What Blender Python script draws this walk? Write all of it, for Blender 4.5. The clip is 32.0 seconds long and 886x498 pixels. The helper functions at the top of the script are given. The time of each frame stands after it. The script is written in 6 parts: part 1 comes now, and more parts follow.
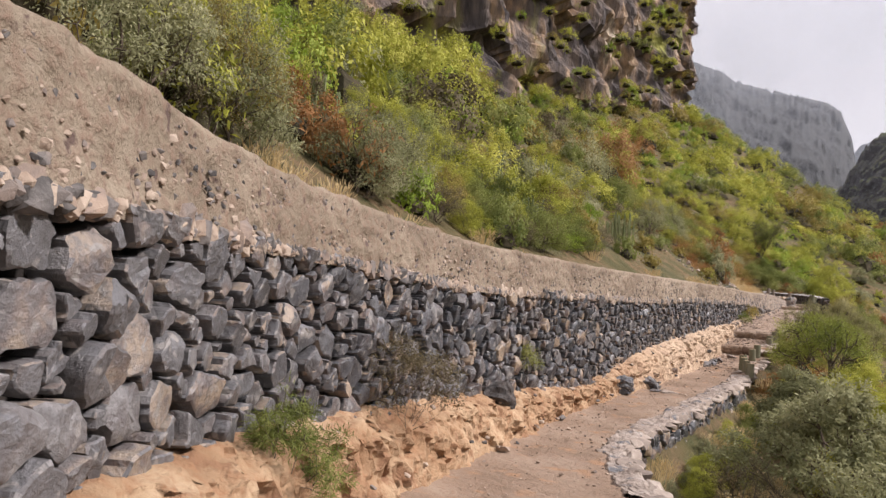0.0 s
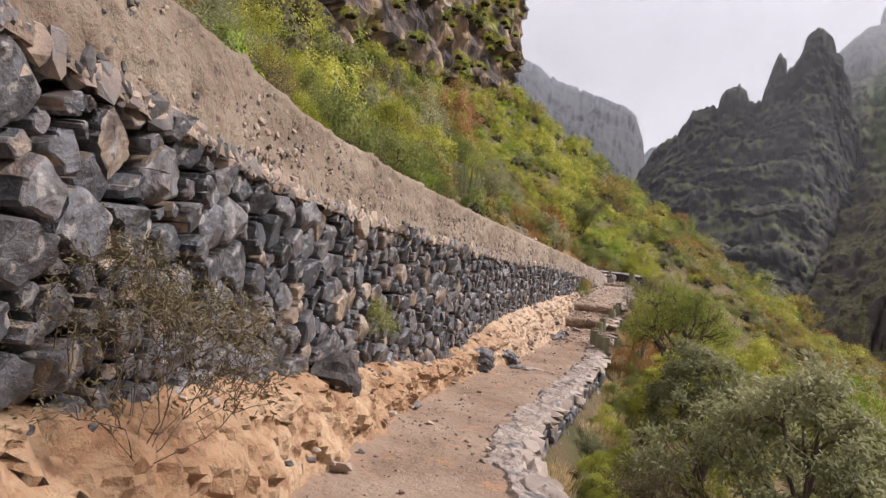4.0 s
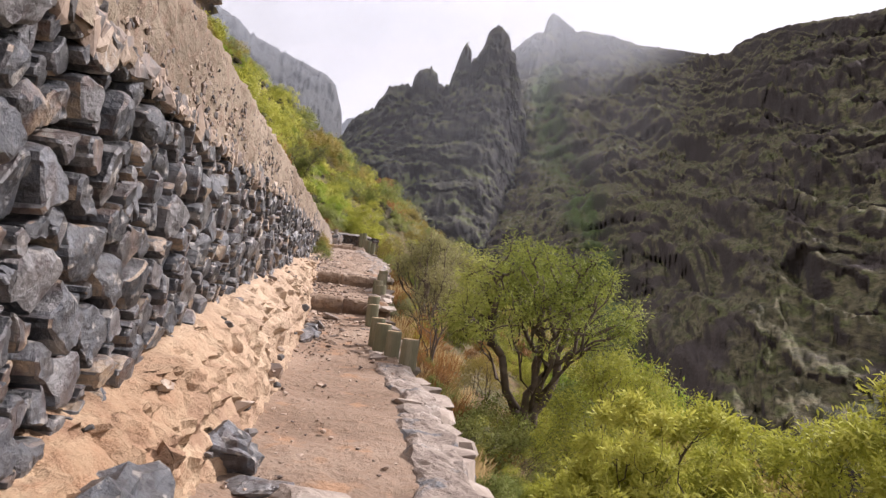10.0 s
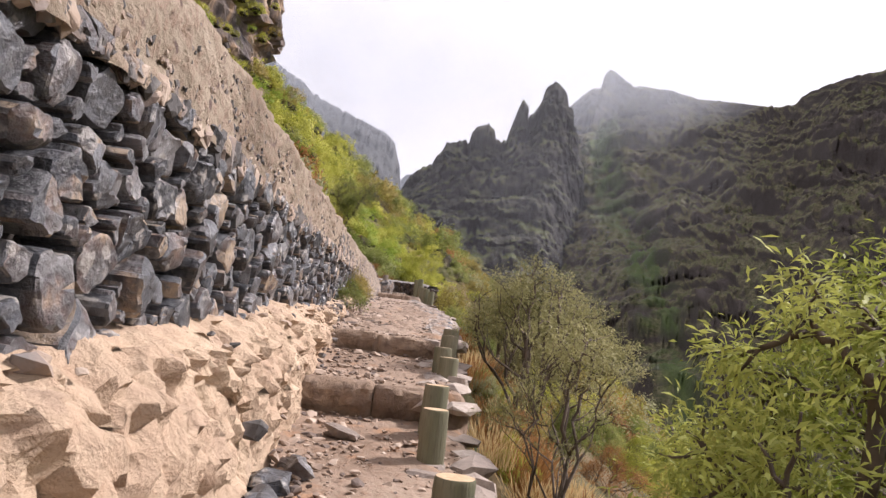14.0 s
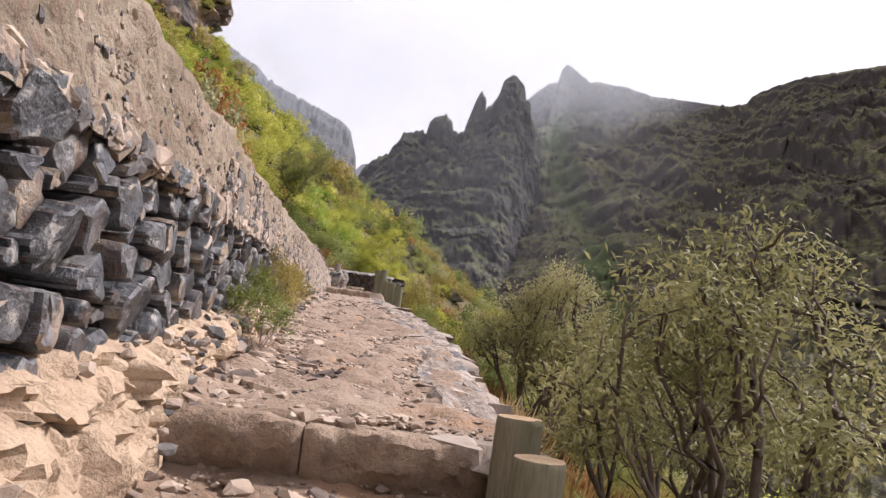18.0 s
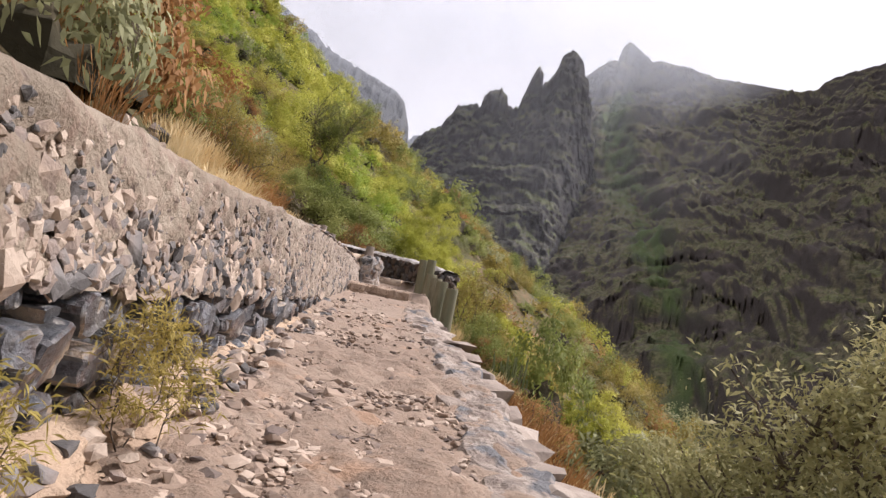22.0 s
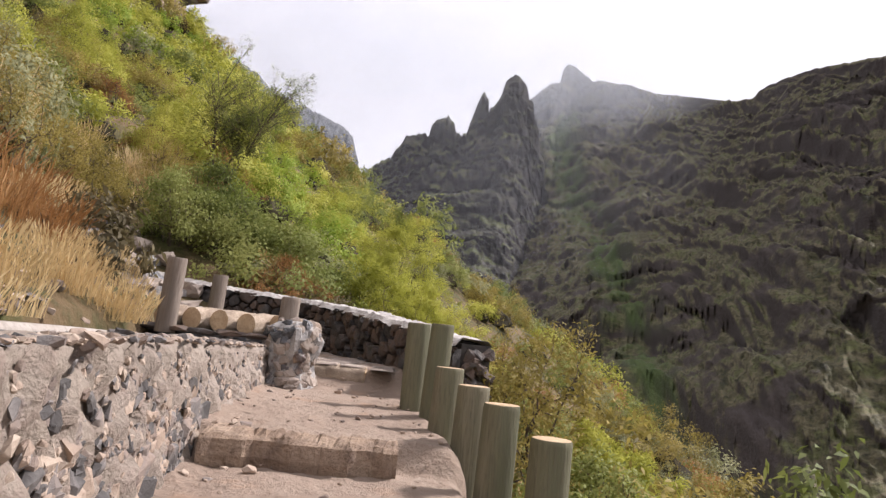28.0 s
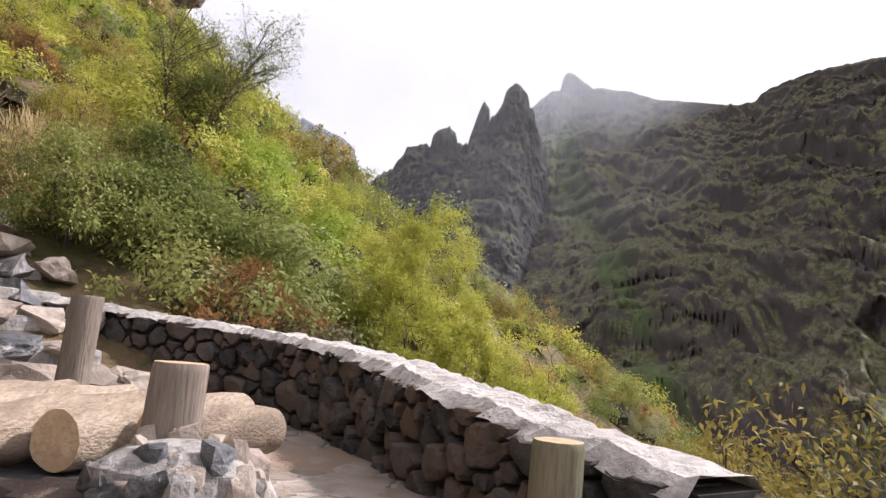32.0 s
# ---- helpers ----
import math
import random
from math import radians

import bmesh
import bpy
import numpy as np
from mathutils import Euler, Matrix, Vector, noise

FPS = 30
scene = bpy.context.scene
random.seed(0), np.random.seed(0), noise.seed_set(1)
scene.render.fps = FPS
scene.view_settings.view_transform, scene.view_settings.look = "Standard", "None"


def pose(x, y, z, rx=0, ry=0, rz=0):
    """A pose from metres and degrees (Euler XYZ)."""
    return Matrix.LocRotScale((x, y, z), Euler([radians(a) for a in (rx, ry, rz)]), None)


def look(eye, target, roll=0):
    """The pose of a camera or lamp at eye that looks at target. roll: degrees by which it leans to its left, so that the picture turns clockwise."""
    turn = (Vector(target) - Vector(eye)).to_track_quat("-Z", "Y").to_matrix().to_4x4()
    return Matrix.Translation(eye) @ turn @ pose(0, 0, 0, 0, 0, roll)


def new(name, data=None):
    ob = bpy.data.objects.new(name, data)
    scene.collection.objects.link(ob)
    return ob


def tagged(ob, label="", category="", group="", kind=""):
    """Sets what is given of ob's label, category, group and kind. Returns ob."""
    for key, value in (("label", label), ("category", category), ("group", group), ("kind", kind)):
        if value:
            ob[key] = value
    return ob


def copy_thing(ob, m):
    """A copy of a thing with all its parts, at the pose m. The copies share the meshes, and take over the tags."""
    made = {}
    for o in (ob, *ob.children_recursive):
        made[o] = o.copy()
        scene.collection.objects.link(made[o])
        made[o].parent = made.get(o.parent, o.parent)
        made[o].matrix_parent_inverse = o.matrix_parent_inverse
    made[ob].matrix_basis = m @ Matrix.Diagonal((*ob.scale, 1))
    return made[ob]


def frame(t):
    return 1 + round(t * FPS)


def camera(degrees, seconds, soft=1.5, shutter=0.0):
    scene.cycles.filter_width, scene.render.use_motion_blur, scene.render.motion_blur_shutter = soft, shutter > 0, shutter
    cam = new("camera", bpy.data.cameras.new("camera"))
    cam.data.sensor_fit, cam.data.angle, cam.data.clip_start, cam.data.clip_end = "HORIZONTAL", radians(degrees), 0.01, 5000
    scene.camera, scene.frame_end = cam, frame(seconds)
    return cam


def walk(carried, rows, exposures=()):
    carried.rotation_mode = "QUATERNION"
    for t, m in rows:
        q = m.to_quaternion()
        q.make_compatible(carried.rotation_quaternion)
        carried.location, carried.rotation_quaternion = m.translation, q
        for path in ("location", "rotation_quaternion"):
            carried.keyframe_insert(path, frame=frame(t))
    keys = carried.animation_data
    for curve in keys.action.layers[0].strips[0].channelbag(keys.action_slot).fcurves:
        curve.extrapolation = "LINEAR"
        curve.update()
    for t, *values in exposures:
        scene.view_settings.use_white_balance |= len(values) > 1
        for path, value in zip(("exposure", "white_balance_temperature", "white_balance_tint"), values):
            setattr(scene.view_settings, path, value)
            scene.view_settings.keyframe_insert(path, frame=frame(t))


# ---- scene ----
cam = camera(65.5, 32.0, soft=1.4)
PATH = [
    (0, (6.472, 5.446, 3.11), (5.344, 7.089, 3.286), 3.1),
    (0.5, (6.112, 5.842, 3.148), (5.128, 7.575, 3.329), 2.4),
    (1, (5.673, 6.384, 3.214), (4.7, 8.126, 3.345), 3.6),
    (1.5, (5.403, 6.773, 3.247), (4.632, 8.616, 3.347), 4.0),
    (2, (5.134, 7.26, 3.249), (4.464, 9.144, 3.291), 3.7),
    (2.5, (4.937, 7.598, 3.193), (4.205, 9.458, 3.245), 4.6),
    (3, (4.674, 7.951, 3.052), (4.065, 9.854, 3.14), 4.6),
    (3.5, (4.471, 8.345, 2.849), (3.784, 10.22, 2.962), 6.2),
    (5.5, (3.472, 10.882, 2.576), (3.007, 12.814, 2.797), 1.7),
    (6, (3.158, 11.656, 2.637), (2.636, 13.568, 2.898), 1.8),
    (6.5, (2.83, 12.38, 2.617), (2.556, 14.355, 2.773), 1.3),
    (7, (2.48, 13.145, 2.546), (2.114, 15.11, 2.625), 3.7),
    (7.5, (2.195, 13.907, 2.53), (2.063, 15.899, 2.653), 7.2),
    (8, (2.048, 14.849, 2.489), (2.144, 16.844, 2.604), 3.3),
    (8.5, (1.943, 15.624, 2.52), (1.934, 17.612, 2.735), 5.1),
    (9, (1.848, 16.042, 2.687), (2.057, 18.022, 2.877), 2.8),
    (9.5, (1.844, 16.944, 2.756), (1.907, 18.929, 2.989), 3.8),
    (10, (1.882, 18.005, 2.697), (2.094, 19.989, 2.824), 6.1),
    (10.5, (1.916, 18.983, 2.681), (2.074, 20.97, 2.844), 4.5),
    (11, (1.956, 19.841, 2.658), (2.049, 21.824, 2.899), 6.9),
    (11.5, (1.95, 20.678, 2.767), (2.166, 22.652, 3.008), 4.7),
    (12, (1.98, 21.595, 2.818), (2.033, 23.574, 3.099), 5.7),
    (12.5, (1.977, 22.371, 2.84), (2.134, 24.353, 3.05), 7.6),
    (13, (1.951, 23.302, 2.852), (2.005, 25.289, 3.075), 6.5),
    (13.5, (1.917, 24.094, 2.835), (1.967, 26.075, 3.104), 6.7),
    (15.5, (1.787, 27.021, 3.144), (1.735, 29.01, 3.34), 7.2),
    (16, (1.722, 27.746, 3.155), (1.825, 29.737, 3.305), 10.3),
    (16.5, (1.666, 28.514, 3.164), (1.896, 30.49, 3.371), 5.2),
    (17, (1.655, 29.377, 3.236), (1.797, 31.345, 3.564), 6.4),
    (17.5, (1.61, 30.086, 3.335), (1.894, 32.052, 3.566), 6.7),
    (18, (1.57, 30.883, 3.366), (1.734, 32.86, 3.624), 7.3),
    (18.5, (1.532, 31.575, 3.401), (1.641, 33.561, 3.607), 10.0),
    (19, (1.509, 32.22, 3.53), (1.703, 34.194, 3.784), 7.9),
    (19.5, (1.46, 32.879, 3.813), (1.604, 34.867, 3.982), 7.7),
    (20, (1.37, 33.526, 3.877), (1.598, 35.507, 4.032), 7.6),
    (20.5, (1.332, 34.188, 3.923), (1.414, 36.175, 4.135), 7.4),
    (21, (1.385, 35.085, 4.074), (1.579, 37.058, 4.341), 5.4),
    (21.5, (1.536, 35.832, 4.252), (1.845, 37.807, 4.294), 5.9),
    (22, (1.49, 36.538, 4.221), (1.532, 38.531, 4.385), 10.8),
    (22.5, (1.493, 37.434, 4.227), (1.513, 39.424, 4.429), 11.0),
    (23, (1.365, 38.345, 4.328), (1.524, 40.318, 4.615), 8.0),
    (23.5, (1.311, 39.165, 4.535), (1.413, 41.149, 4.769), 5.8),
    (24, (1.202, 39.742, 4.618), (1.381, 41.73, 4.749), 9.0),
    (24.5, (1.173, 40.48, 4.631), (1.346, 42.458, 4.872), 5.8),
    (25, (1.152, 41.12, 4.684), (1.239, 43.089, 5.021), 9.2),
    (25.5, (1.148, 42.102, 4.882), (1.382, 44.07, 5.146), 6.9),
    (26, (1.131, 42.957, 5.008), (1.315, 44.936, 5.232), 8.8),
    (26.5, (1.146, 43.62, 4.995), (1.345, 45.592, 5.264), 8.8),
    (28.5, (1.12, 45.927, 4.987), (1.244, 47.905, 5.256), 5.2),
    (29, (1.111, 46.587, 5.01), (1.186, 48.562, 5.32), 5.9),
    (29.5, (1.113, 47.19, 5.126), (1.31, 49.162, 5.393), 5.7),
    (30, (1.072, 47.85, 5.222), (1.124, 49.828, 5.51), 6.4),
    (30.5, (1.004, 48.416, 5.228), (1.07, 50.406, 5.409), 8.8),
    (31, (0.96, 48.983, 5.239), (1.032, 50.96, 5.533), 6.3),
    (31.5, (0.979, 49.492, 5.274), (1.013, 51.465, 5.604), 3.0),
    (32, (0.876, 50.081, 5.393), (1.013, 52.054, 5.689), 4.9),
]
walk(cam, [(t, look(eye, target, roll)) for t, eye, target, roll in PATH],
     exposures=[(0, 0.28, 6500, 19), (8, 0.28, 6450, 21), (9.5, 0.52, 6450, 21), (13, 0.60, 6400, 21), (20, 0.54, 6400, 20), (26, 0.46, 6400, 19), (32, 0.66, 6350, 20)])

# ---- light ----
SUN_EL, SUN_AZ = 44.0, 66.0      # azimuth clockwise from the walking direction
world = bpy.data.worlds.new("overcast_sky")
scene.world = world
world.use_nodes = True
wn = world.node_tree.nodes
wl = world.node_tree.links
wn.clear()
w_out = wn.new("ShaderNodeOutputWorld")
w_bg = wn.new("ShaderNodeBackground")
w_sky = wn.new("ShaderNodeTexSky")
w_sky.sky_type = "NISHITA"
w_sky.sun_disc = False
w_sky.sun_elevation = radians(SUN_EL)
w_sky.sun_rotation = radians(SUN_AZ)
w_cloud = wn.new("ShaderNodeTexNoise")
w_cloud.inputs["Scale"].default_value = 2.2
w_cloud.inputs["Detail"].default_value = 6.0
w_ramp = wn.new("ShaderNodeMapRange")
w_ramp.inputs["From Min"].default_value = 0.3
w_ramp.inputs["From Max"].default_value = 0.6
w_ramp.inputs["To Min"].default_value = 0.88
w_ramp.inputs["To Max"].default_value = 0.98
w_mix = wn.new("ShaderNodeMix")
w_mix.data_type = "RGBA"
w_mix.inputs["B"].default_value = (11.7, 11.75, 12.1, 1)
wl.new(w_cloud.outputs["Fac"], w_ramp.inputs["Value"])
wl.new(w_ramp.outputs["Result"], w_mix.inputs["Factor"])
wl.new(w_sky.outputs["Color"], w_mix.inputs["A"])
wl.new(w_mix.outputs["Result"], w_bg.inputs["Color"])
w_bg.inputs["Strength"].default_value = 0.067
wl.new(w_bg.outputs["Background"], w_out.inputs["Surface"])

sun_data = bpy.data.lights.new("sun", "SUN")
sun_data.energy = 4.5
sun_data.angle = radians(5)
sun_data.color = (1.0, 0.965, 0.91)
sun = new("sun", sun_data)
sun.matrix_world = look((0, 0, 0), (-math.sin(radians(SUN_AZ)) * math.cos(radians(SUN_EL)),
                                    -math.cos(radians(SUN_AZ)) * math.cos(radians(SUN_EL)), -math.sin(radians(SUN_EL))))


# ---- materials ----
def material(name, colours, scale=4.0, detail=6.0, rough=0.9, bump=0.4, bump_scale=30.0, fine=None, vary=0.0, spots=None,
             stretch=None, island=0.0, specular=0.3, distort=0.0, wrap=0.0, steep=None, spread=(0.3, 0.7), paler=None, paler_top=0.85, growth=None):
    """A surface with a ramp of colours over coarse noise, fine grain, relief, and variation from piece to piece."""
    m = bpy.data.materials.new(name)
    m.use_nodes = True
    n, l = m.node_tree.nodes, m.node_tree.links
    b = n["Principled BSDF"]
    b.inputs["Roughness"].default_value = rough
    b.inputs["Specular IOR Level"].default_value = specular
    geo = n.new("ShaderNodeNewGeometry")
    src = geo.outputs["Position"]
    if stretch:
        mp = n.new("ShaderNodeMapping")
        mp.inputs["Scale"].default_value = stretch
        l.new(src, mp.inputs["Vector"])
        src = mp.outputs["Vector"]
    t = n.new("ShaderNodeTexNoise")
    t.inputs["Scale"].default_value = scale
    t.inputs["Detail"].default_value = detail
    t.inputs["Distortion"].default_value = distort
    l.new(src, t.inputs["Vector"])
    r = n.new("ShaderNodeValToRGB")
    els = r.color_ramp.elements
    k = len(colours)
    while len(els) < k:
        els.new(0.5)
    for i, c in enumerate(colours):
        els[i].position = spread[0] + (spread[1] - spread[0]) * i / max(1, k - 1)
        els[i].color = (*c, 1)
    fac = t.outputs["Fac"]
    if vary or island:
        inf = n.new("ShaderNodeObjectInfo")
        rnd = inf.outputs["Random"] if vary else geo.outputs["Random Per Island"]
        ma = n.new("ShaderNodeMath")
        ma.operation = "MULTIPLY_ADD"
        l.new(rnd, ma.inputs[0])
        ma.inputs[1].default_value = vary or island
        ma.inputs[2].default_value = -0.5 * (vary or island)
        ad = n.new("ShaderNodeMath")
        ad.operation = "ADD"
        l.new(fac, ad.inputs[0])
        l.new(ma.outputs[0], ad.inputs[1])
        fac = ad.outputs[0]
        if vary and island:
            mb = n.new("ShaderNodeMath")
            mb.operation = "MULTIPLY_ADD"
            l.new(geo.outputs["Random Per Island"], mb.inputs[0])
            mb.inputs[1].default_value = island
            mb.inputs[2].default_value = -0.5 * island
            ac = n.new("ShaderNodeMath")
            ac.operation = "ADD"
            l.new(fac, ac.inputs[0])
            l.new(mb.outputs[0], ac.inputs[1])
            fac = ac.outputs[0]
    l.new(fac, r.inputs["Fac"])
    colour = r.outputs["Color"]
    t2 = n.new("ShaderNodeTexNoise")
    t2.inputs["Scale"].default_value = bump_scale
    t2.inputs["Detail"].default_value = 8.0
    t2.inputs["Roughness"].default_value = 0.65
    l.new(src, t2.inputs["Vector"])
    if fine:
        mx = n.new("ShaderNodeMix")
        mx.data_type = "RGBA"
        mr = n.new("ShaderNodeMapRange")
        mr.inputs["From Min"].default_value = 0.45
        mr.inputs["From Max"].default_value = 0.7
        l.new(t2.outputs["Fac"], mr.inputs["Value"])
        l.new(mr.outputs["Result"], mx.inputs["Factor"])
        l.new(colour, mx.inputs["A"])
        mx.inputs["B"].default_value = (*fine, 1)
        colour = mx.outputs["Result"]
    if spots:
        sc, lo, hi, c = spots
        t3 = n.new("ShaderNodeTexNoise")
        t3.inputs["Scale"].default_value = sc
        t3.inputs["Detail"].default_value = 5.0
        l.new(src, t3.inputs["Vector"])
        m3 = n.new("ShaderNodeMapRange")
        m3.inputs["From Min"].default_value = lo
        m3.inputs["From Max"].default_value = hi
        l.new(t3.outputs["Fac"], m3.inputs["Value"])
        x3 = n.new("ShaderNodeMix")
        x3.data_type = "RGBA"
        l.new(m3.outputs["Result"], x3.inputs["Factor"])
        l.new(colour, x3.inputs["A"])
        x3.inputs["B"].default_value = (*c, 1)
        colour = x3.outputs["Result"]
    if steep:
        rock, lo, hi = steep
        sx = n.new("ShaderNodeSeparateXYZ")
        l.new(geo.outputs["Normal"], sx.inputs[0])
        m4 = n.new("ShaderNodeMapRange")
        m4.inputs["From Min"].default_value = hi
        m4.inputs["From Max"].default_value = lo
        l.new(sx.outputs["Z"], m4.inputs["Value"])
        x4 = n.new("ShaderNodeMix")
        x4.data_type = "RGBA"
        l.new(m4.outputs["Result"], x4.inputs["Factor"])
        l.new(colour, x4.inputs["A"])
        x4.inputs["B"].default_value = (*rock, 1)
        colour = x4.outputs["Result"]
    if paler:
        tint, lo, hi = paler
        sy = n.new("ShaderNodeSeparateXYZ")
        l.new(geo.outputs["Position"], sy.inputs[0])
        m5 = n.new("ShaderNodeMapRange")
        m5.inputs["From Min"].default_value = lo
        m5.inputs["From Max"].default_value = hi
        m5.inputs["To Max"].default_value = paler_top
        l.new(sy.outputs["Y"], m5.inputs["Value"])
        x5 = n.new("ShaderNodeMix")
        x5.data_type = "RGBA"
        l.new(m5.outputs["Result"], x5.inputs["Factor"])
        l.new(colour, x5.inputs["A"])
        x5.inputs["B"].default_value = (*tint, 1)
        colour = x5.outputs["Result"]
    if growth:
        at = n.new("ShaderNodeAttribute")
        at.attribute_name = "growth"
        x6 = n.new("ShaderNodeMix")
        x6.data_type = "RGBA"
        l.new(at.outputs["Fac"], x6.inputs["Factor"])
        l.new(colour, x6.inputs["A"])
        x6.inputs["B"].default_value = (*growth, 1)
        colour = x6.outputs["Result"]
    l.new(colour, b.inputs["Base Color"])
    if bump:
        bp = n.new("ShaderNodeBump")
        bp.inputs["Strength"].default_value = bump
        bp.inputs["Distance"].default_value = 0.6 / bump_scale
        l.new(t2.outputs["Fac"], bp.inputs["Height"])
        l.new(bp.outputs["Normal"], b.inputs["Normal"])
    if wrap:
        tr = n.new("ShaderNodeBsdfTranslucent")
        l.new(colour, tr.inputs["Color"])
        ms = n.new("ShaderNodeMixShader")
        ms.inputs["Fac"].default_value = wrap
        l.new(b.outputs["BSDF"], ms.inputs[1])
        l.new(tr.outputs["BSDF"], ms.inputs[2])
        l.new(ms.outputs["Shader"], n["Material Output"].inputs["Surface"])
    return m


# paler lightens the stones before y 12: brighter light put into their colour.
M_BASALT = material("basalt", [(0.008, 0.009, 0.012), (0.026, 0.030, 0.038), (0.056, 0.063, 0.075), (0.016, 0.014, 0.015), (0.125, 0.134, 0.150), (0.062, 0.044, 0.042), (0.215, 0.210, 0.208), (0.036, 0.030, 0.031), (0.115, 0.076, 0.062), (0.36, 0.27, 0.185)], 4.5, 10, 0.36, 0.9, 26,
                    fine=(0.105, 0.104, 0.106), vary=0.95, spread=(0.08, 0.95), specular=0.7, spots=(11.0, 0.60, 0.66, (0.29, 0.27, 0.245)), paler=((0.238, 0.229, 0.229), 12, 6.5), paler_top=0.42)
M_BASALT_J = material("basalt_joined", [(0.008, 0.009, 0.012), (0.026, 0.030, 0.038), (0.056, 0.063, 0.075), (0.016, 0.014, 0.015), (0.125, 0.134, 0.150), (0.062, 0.044, 0.042), (0.215, 0.210, 0.208), (0.036, 0.030, 0.031), (0.115, 0.076, 0.062), (0.36, 0.27, 0.185)], 4.5, 10, 0.36, 0.9, 26,
                    fine=(0.105, 0.104, 0.106), island=0.95, spread=(0.08, 0.95), specular=0.7, spots=(11.0, 0.60, 0.66, (0.29, 0.27, 0.245)), paler=((0.238, 0.229, 0.229), 12, 6.5), paler_top=0.42)
M_MORTAR = material("wall_core", [(0.014, 0.012, 0.011), (0.045, 0.036, 0.03)], 6, bump_scale=20)
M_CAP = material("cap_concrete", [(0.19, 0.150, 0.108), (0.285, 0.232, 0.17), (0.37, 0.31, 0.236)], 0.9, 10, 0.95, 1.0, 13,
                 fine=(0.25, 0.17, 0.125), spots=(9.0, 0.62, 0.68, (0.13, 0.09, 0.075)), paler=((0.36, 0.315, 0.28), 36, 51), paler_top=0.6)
M_RIM = material("channel_concrete", [(0.33, 0.29, 0.25), (0.47, 0.44, 0.40)], 2.0, 8, 0.9, 0.6, 25, fine=(0.26, 0.23, 0.20))
M_COPING = material("coping_mortar", [(0.38, 0.35, 0.32), (0.52, 0.49, 0.46), (0.60, 0.57, 0.53)], 2.5, 8, 0.9, 1.0, 14, fine=(0.30, 0.27, 0.25))
M_ROUGH = material("rough_mortar", [(0.26, 0.245, 0.23), (0.38, 0.36, 0.335), (0.50, 0.475, 0.445)], 3.0, 8, 0.9, 1.0, 16, fine=(0.16, 0.15, 0.15))
M_BANK = material("bank_earth", [(0.28, 0.165, 0.09), (0.41, 0.275, 0.165), (0.52, 0.385, 0.25)], 1.3, 10, 0.95, 1.0, 9,
                  fine=(0.34, 0.185, 0.10), spots=(3.2, 0.55, 0.65, (0.27, 0.15, 0.085)), paler=((0.57, 0.46, 0.35), 20, 25), paler_top=0.5)
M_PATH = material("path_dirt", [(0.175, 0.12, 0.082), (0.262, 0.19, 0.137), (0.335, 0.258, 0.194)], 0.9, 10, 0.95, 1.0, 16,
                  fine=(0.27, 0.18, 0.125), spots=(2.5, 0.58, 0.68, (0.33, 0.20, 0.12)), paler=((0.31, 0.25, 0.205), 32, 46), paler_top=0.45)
M_PEBBLE = material("pebble", [(0.13, 0.10, 0.085), (0.25, 0.185, 0.14), (0.33, 0.25, 0.19), (0.42, 0.335, 0.265)], 2, 4, 0.9, 0.4, 30, island=0.5)
M_COBBLE = material("cobble", [(0.08, 0.075, 0.072), (0.19, 0.175, 0.165), (0.24, 0.19, 0.16), (0.34, 0.26, 0.20), (0.42, 0.34, 0.27)], 3, 5, 0.85, 0.6, 24, island=0.5)
M_STEP = material("step_stone", [(0.17, 0.115, 0.08), (0.28, 0.20, 0.14), (0.37, 0.28, 0.205)], 2.0, 8, 0.9, 1.0, 10, fine=(0.17, 0.12, 0.09), vary=0.25)
M_KERB = material("kerb_stone", [(0.18, 0.148, 0.125), (0.32, 0.265, 0.22), (0.42, 0.36, 0.305)], 2.0, 6, 0.9, 0.7, 16, fine=(0.25, 0.20, 0.17), vary=0.3)
M_KERB_BED = material("kerb_bed", [(0.21, 0.165, 0.135), (0.35, 0.292, 0.245), (0.45, 0.395, 0.345)], 2.4, 10, 0.9, 1.0, 9, fine=(0.22, 0.175, 0.15), spots=(3.2, 0.56, 0.62, (0.15, 0.15, 0.155)))
M_HILL = material("hill_soil", [(0.05, 0.05, 0.02), (0.10, 0.085, 0.035), (0.17, 0.11, 0.06), (0.09, 0.09, 0.03)], 0.5, 8, 0.95, 1.0, 4.0, fine=(0.05, 0.06, 0.02))
M_CLIFF = material("cliff_rock", [(0.022, 0.019, 0.021), (0.095, 0.080, 0.078), (0.20, 0.158, 0.135), (0.38, 0.26, 0.165), (0.60, 0.52, 0.42)], 0.33, 10, 0.9, 1.0, 1.2,
                   fine=(0.090, 0.075, 0.068), stretch=(1, 1, 0.3), spots=(0.14, 0.58, 0.66, (0.300, 0.300, 0.075)))
M_MOUNT = material("mountain_slope", [(0.036, 0.035, 0.020), (0.092, 0.088, 0.044), (0.165, 0.142, 0.085), (0.130, 0.138, 0.056), (0.075, 0.070, 0.038)], 0.06, 14, 0.95, 1.0, 0.3,
                   fine=(0.030, 0.032, 0.018), spots=(0.024, 0.53, 0.60, (0.066, 0.053, 0.047)), steep=((0.055, 0.045, 0.041), 0.20, 0.46), stretch=(1, 1, 2.0), growth=(0.075, 0.118, 0.034))
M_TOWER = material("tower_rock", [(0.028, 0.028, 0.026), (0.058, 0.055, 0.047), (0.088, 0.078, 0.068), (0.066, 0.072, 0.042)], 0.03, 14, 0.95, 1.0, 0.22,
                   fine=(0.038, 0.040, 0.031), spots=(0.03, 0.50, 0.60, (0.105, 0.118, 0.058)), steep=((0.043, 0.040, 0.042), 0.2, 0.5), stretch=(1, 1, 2))
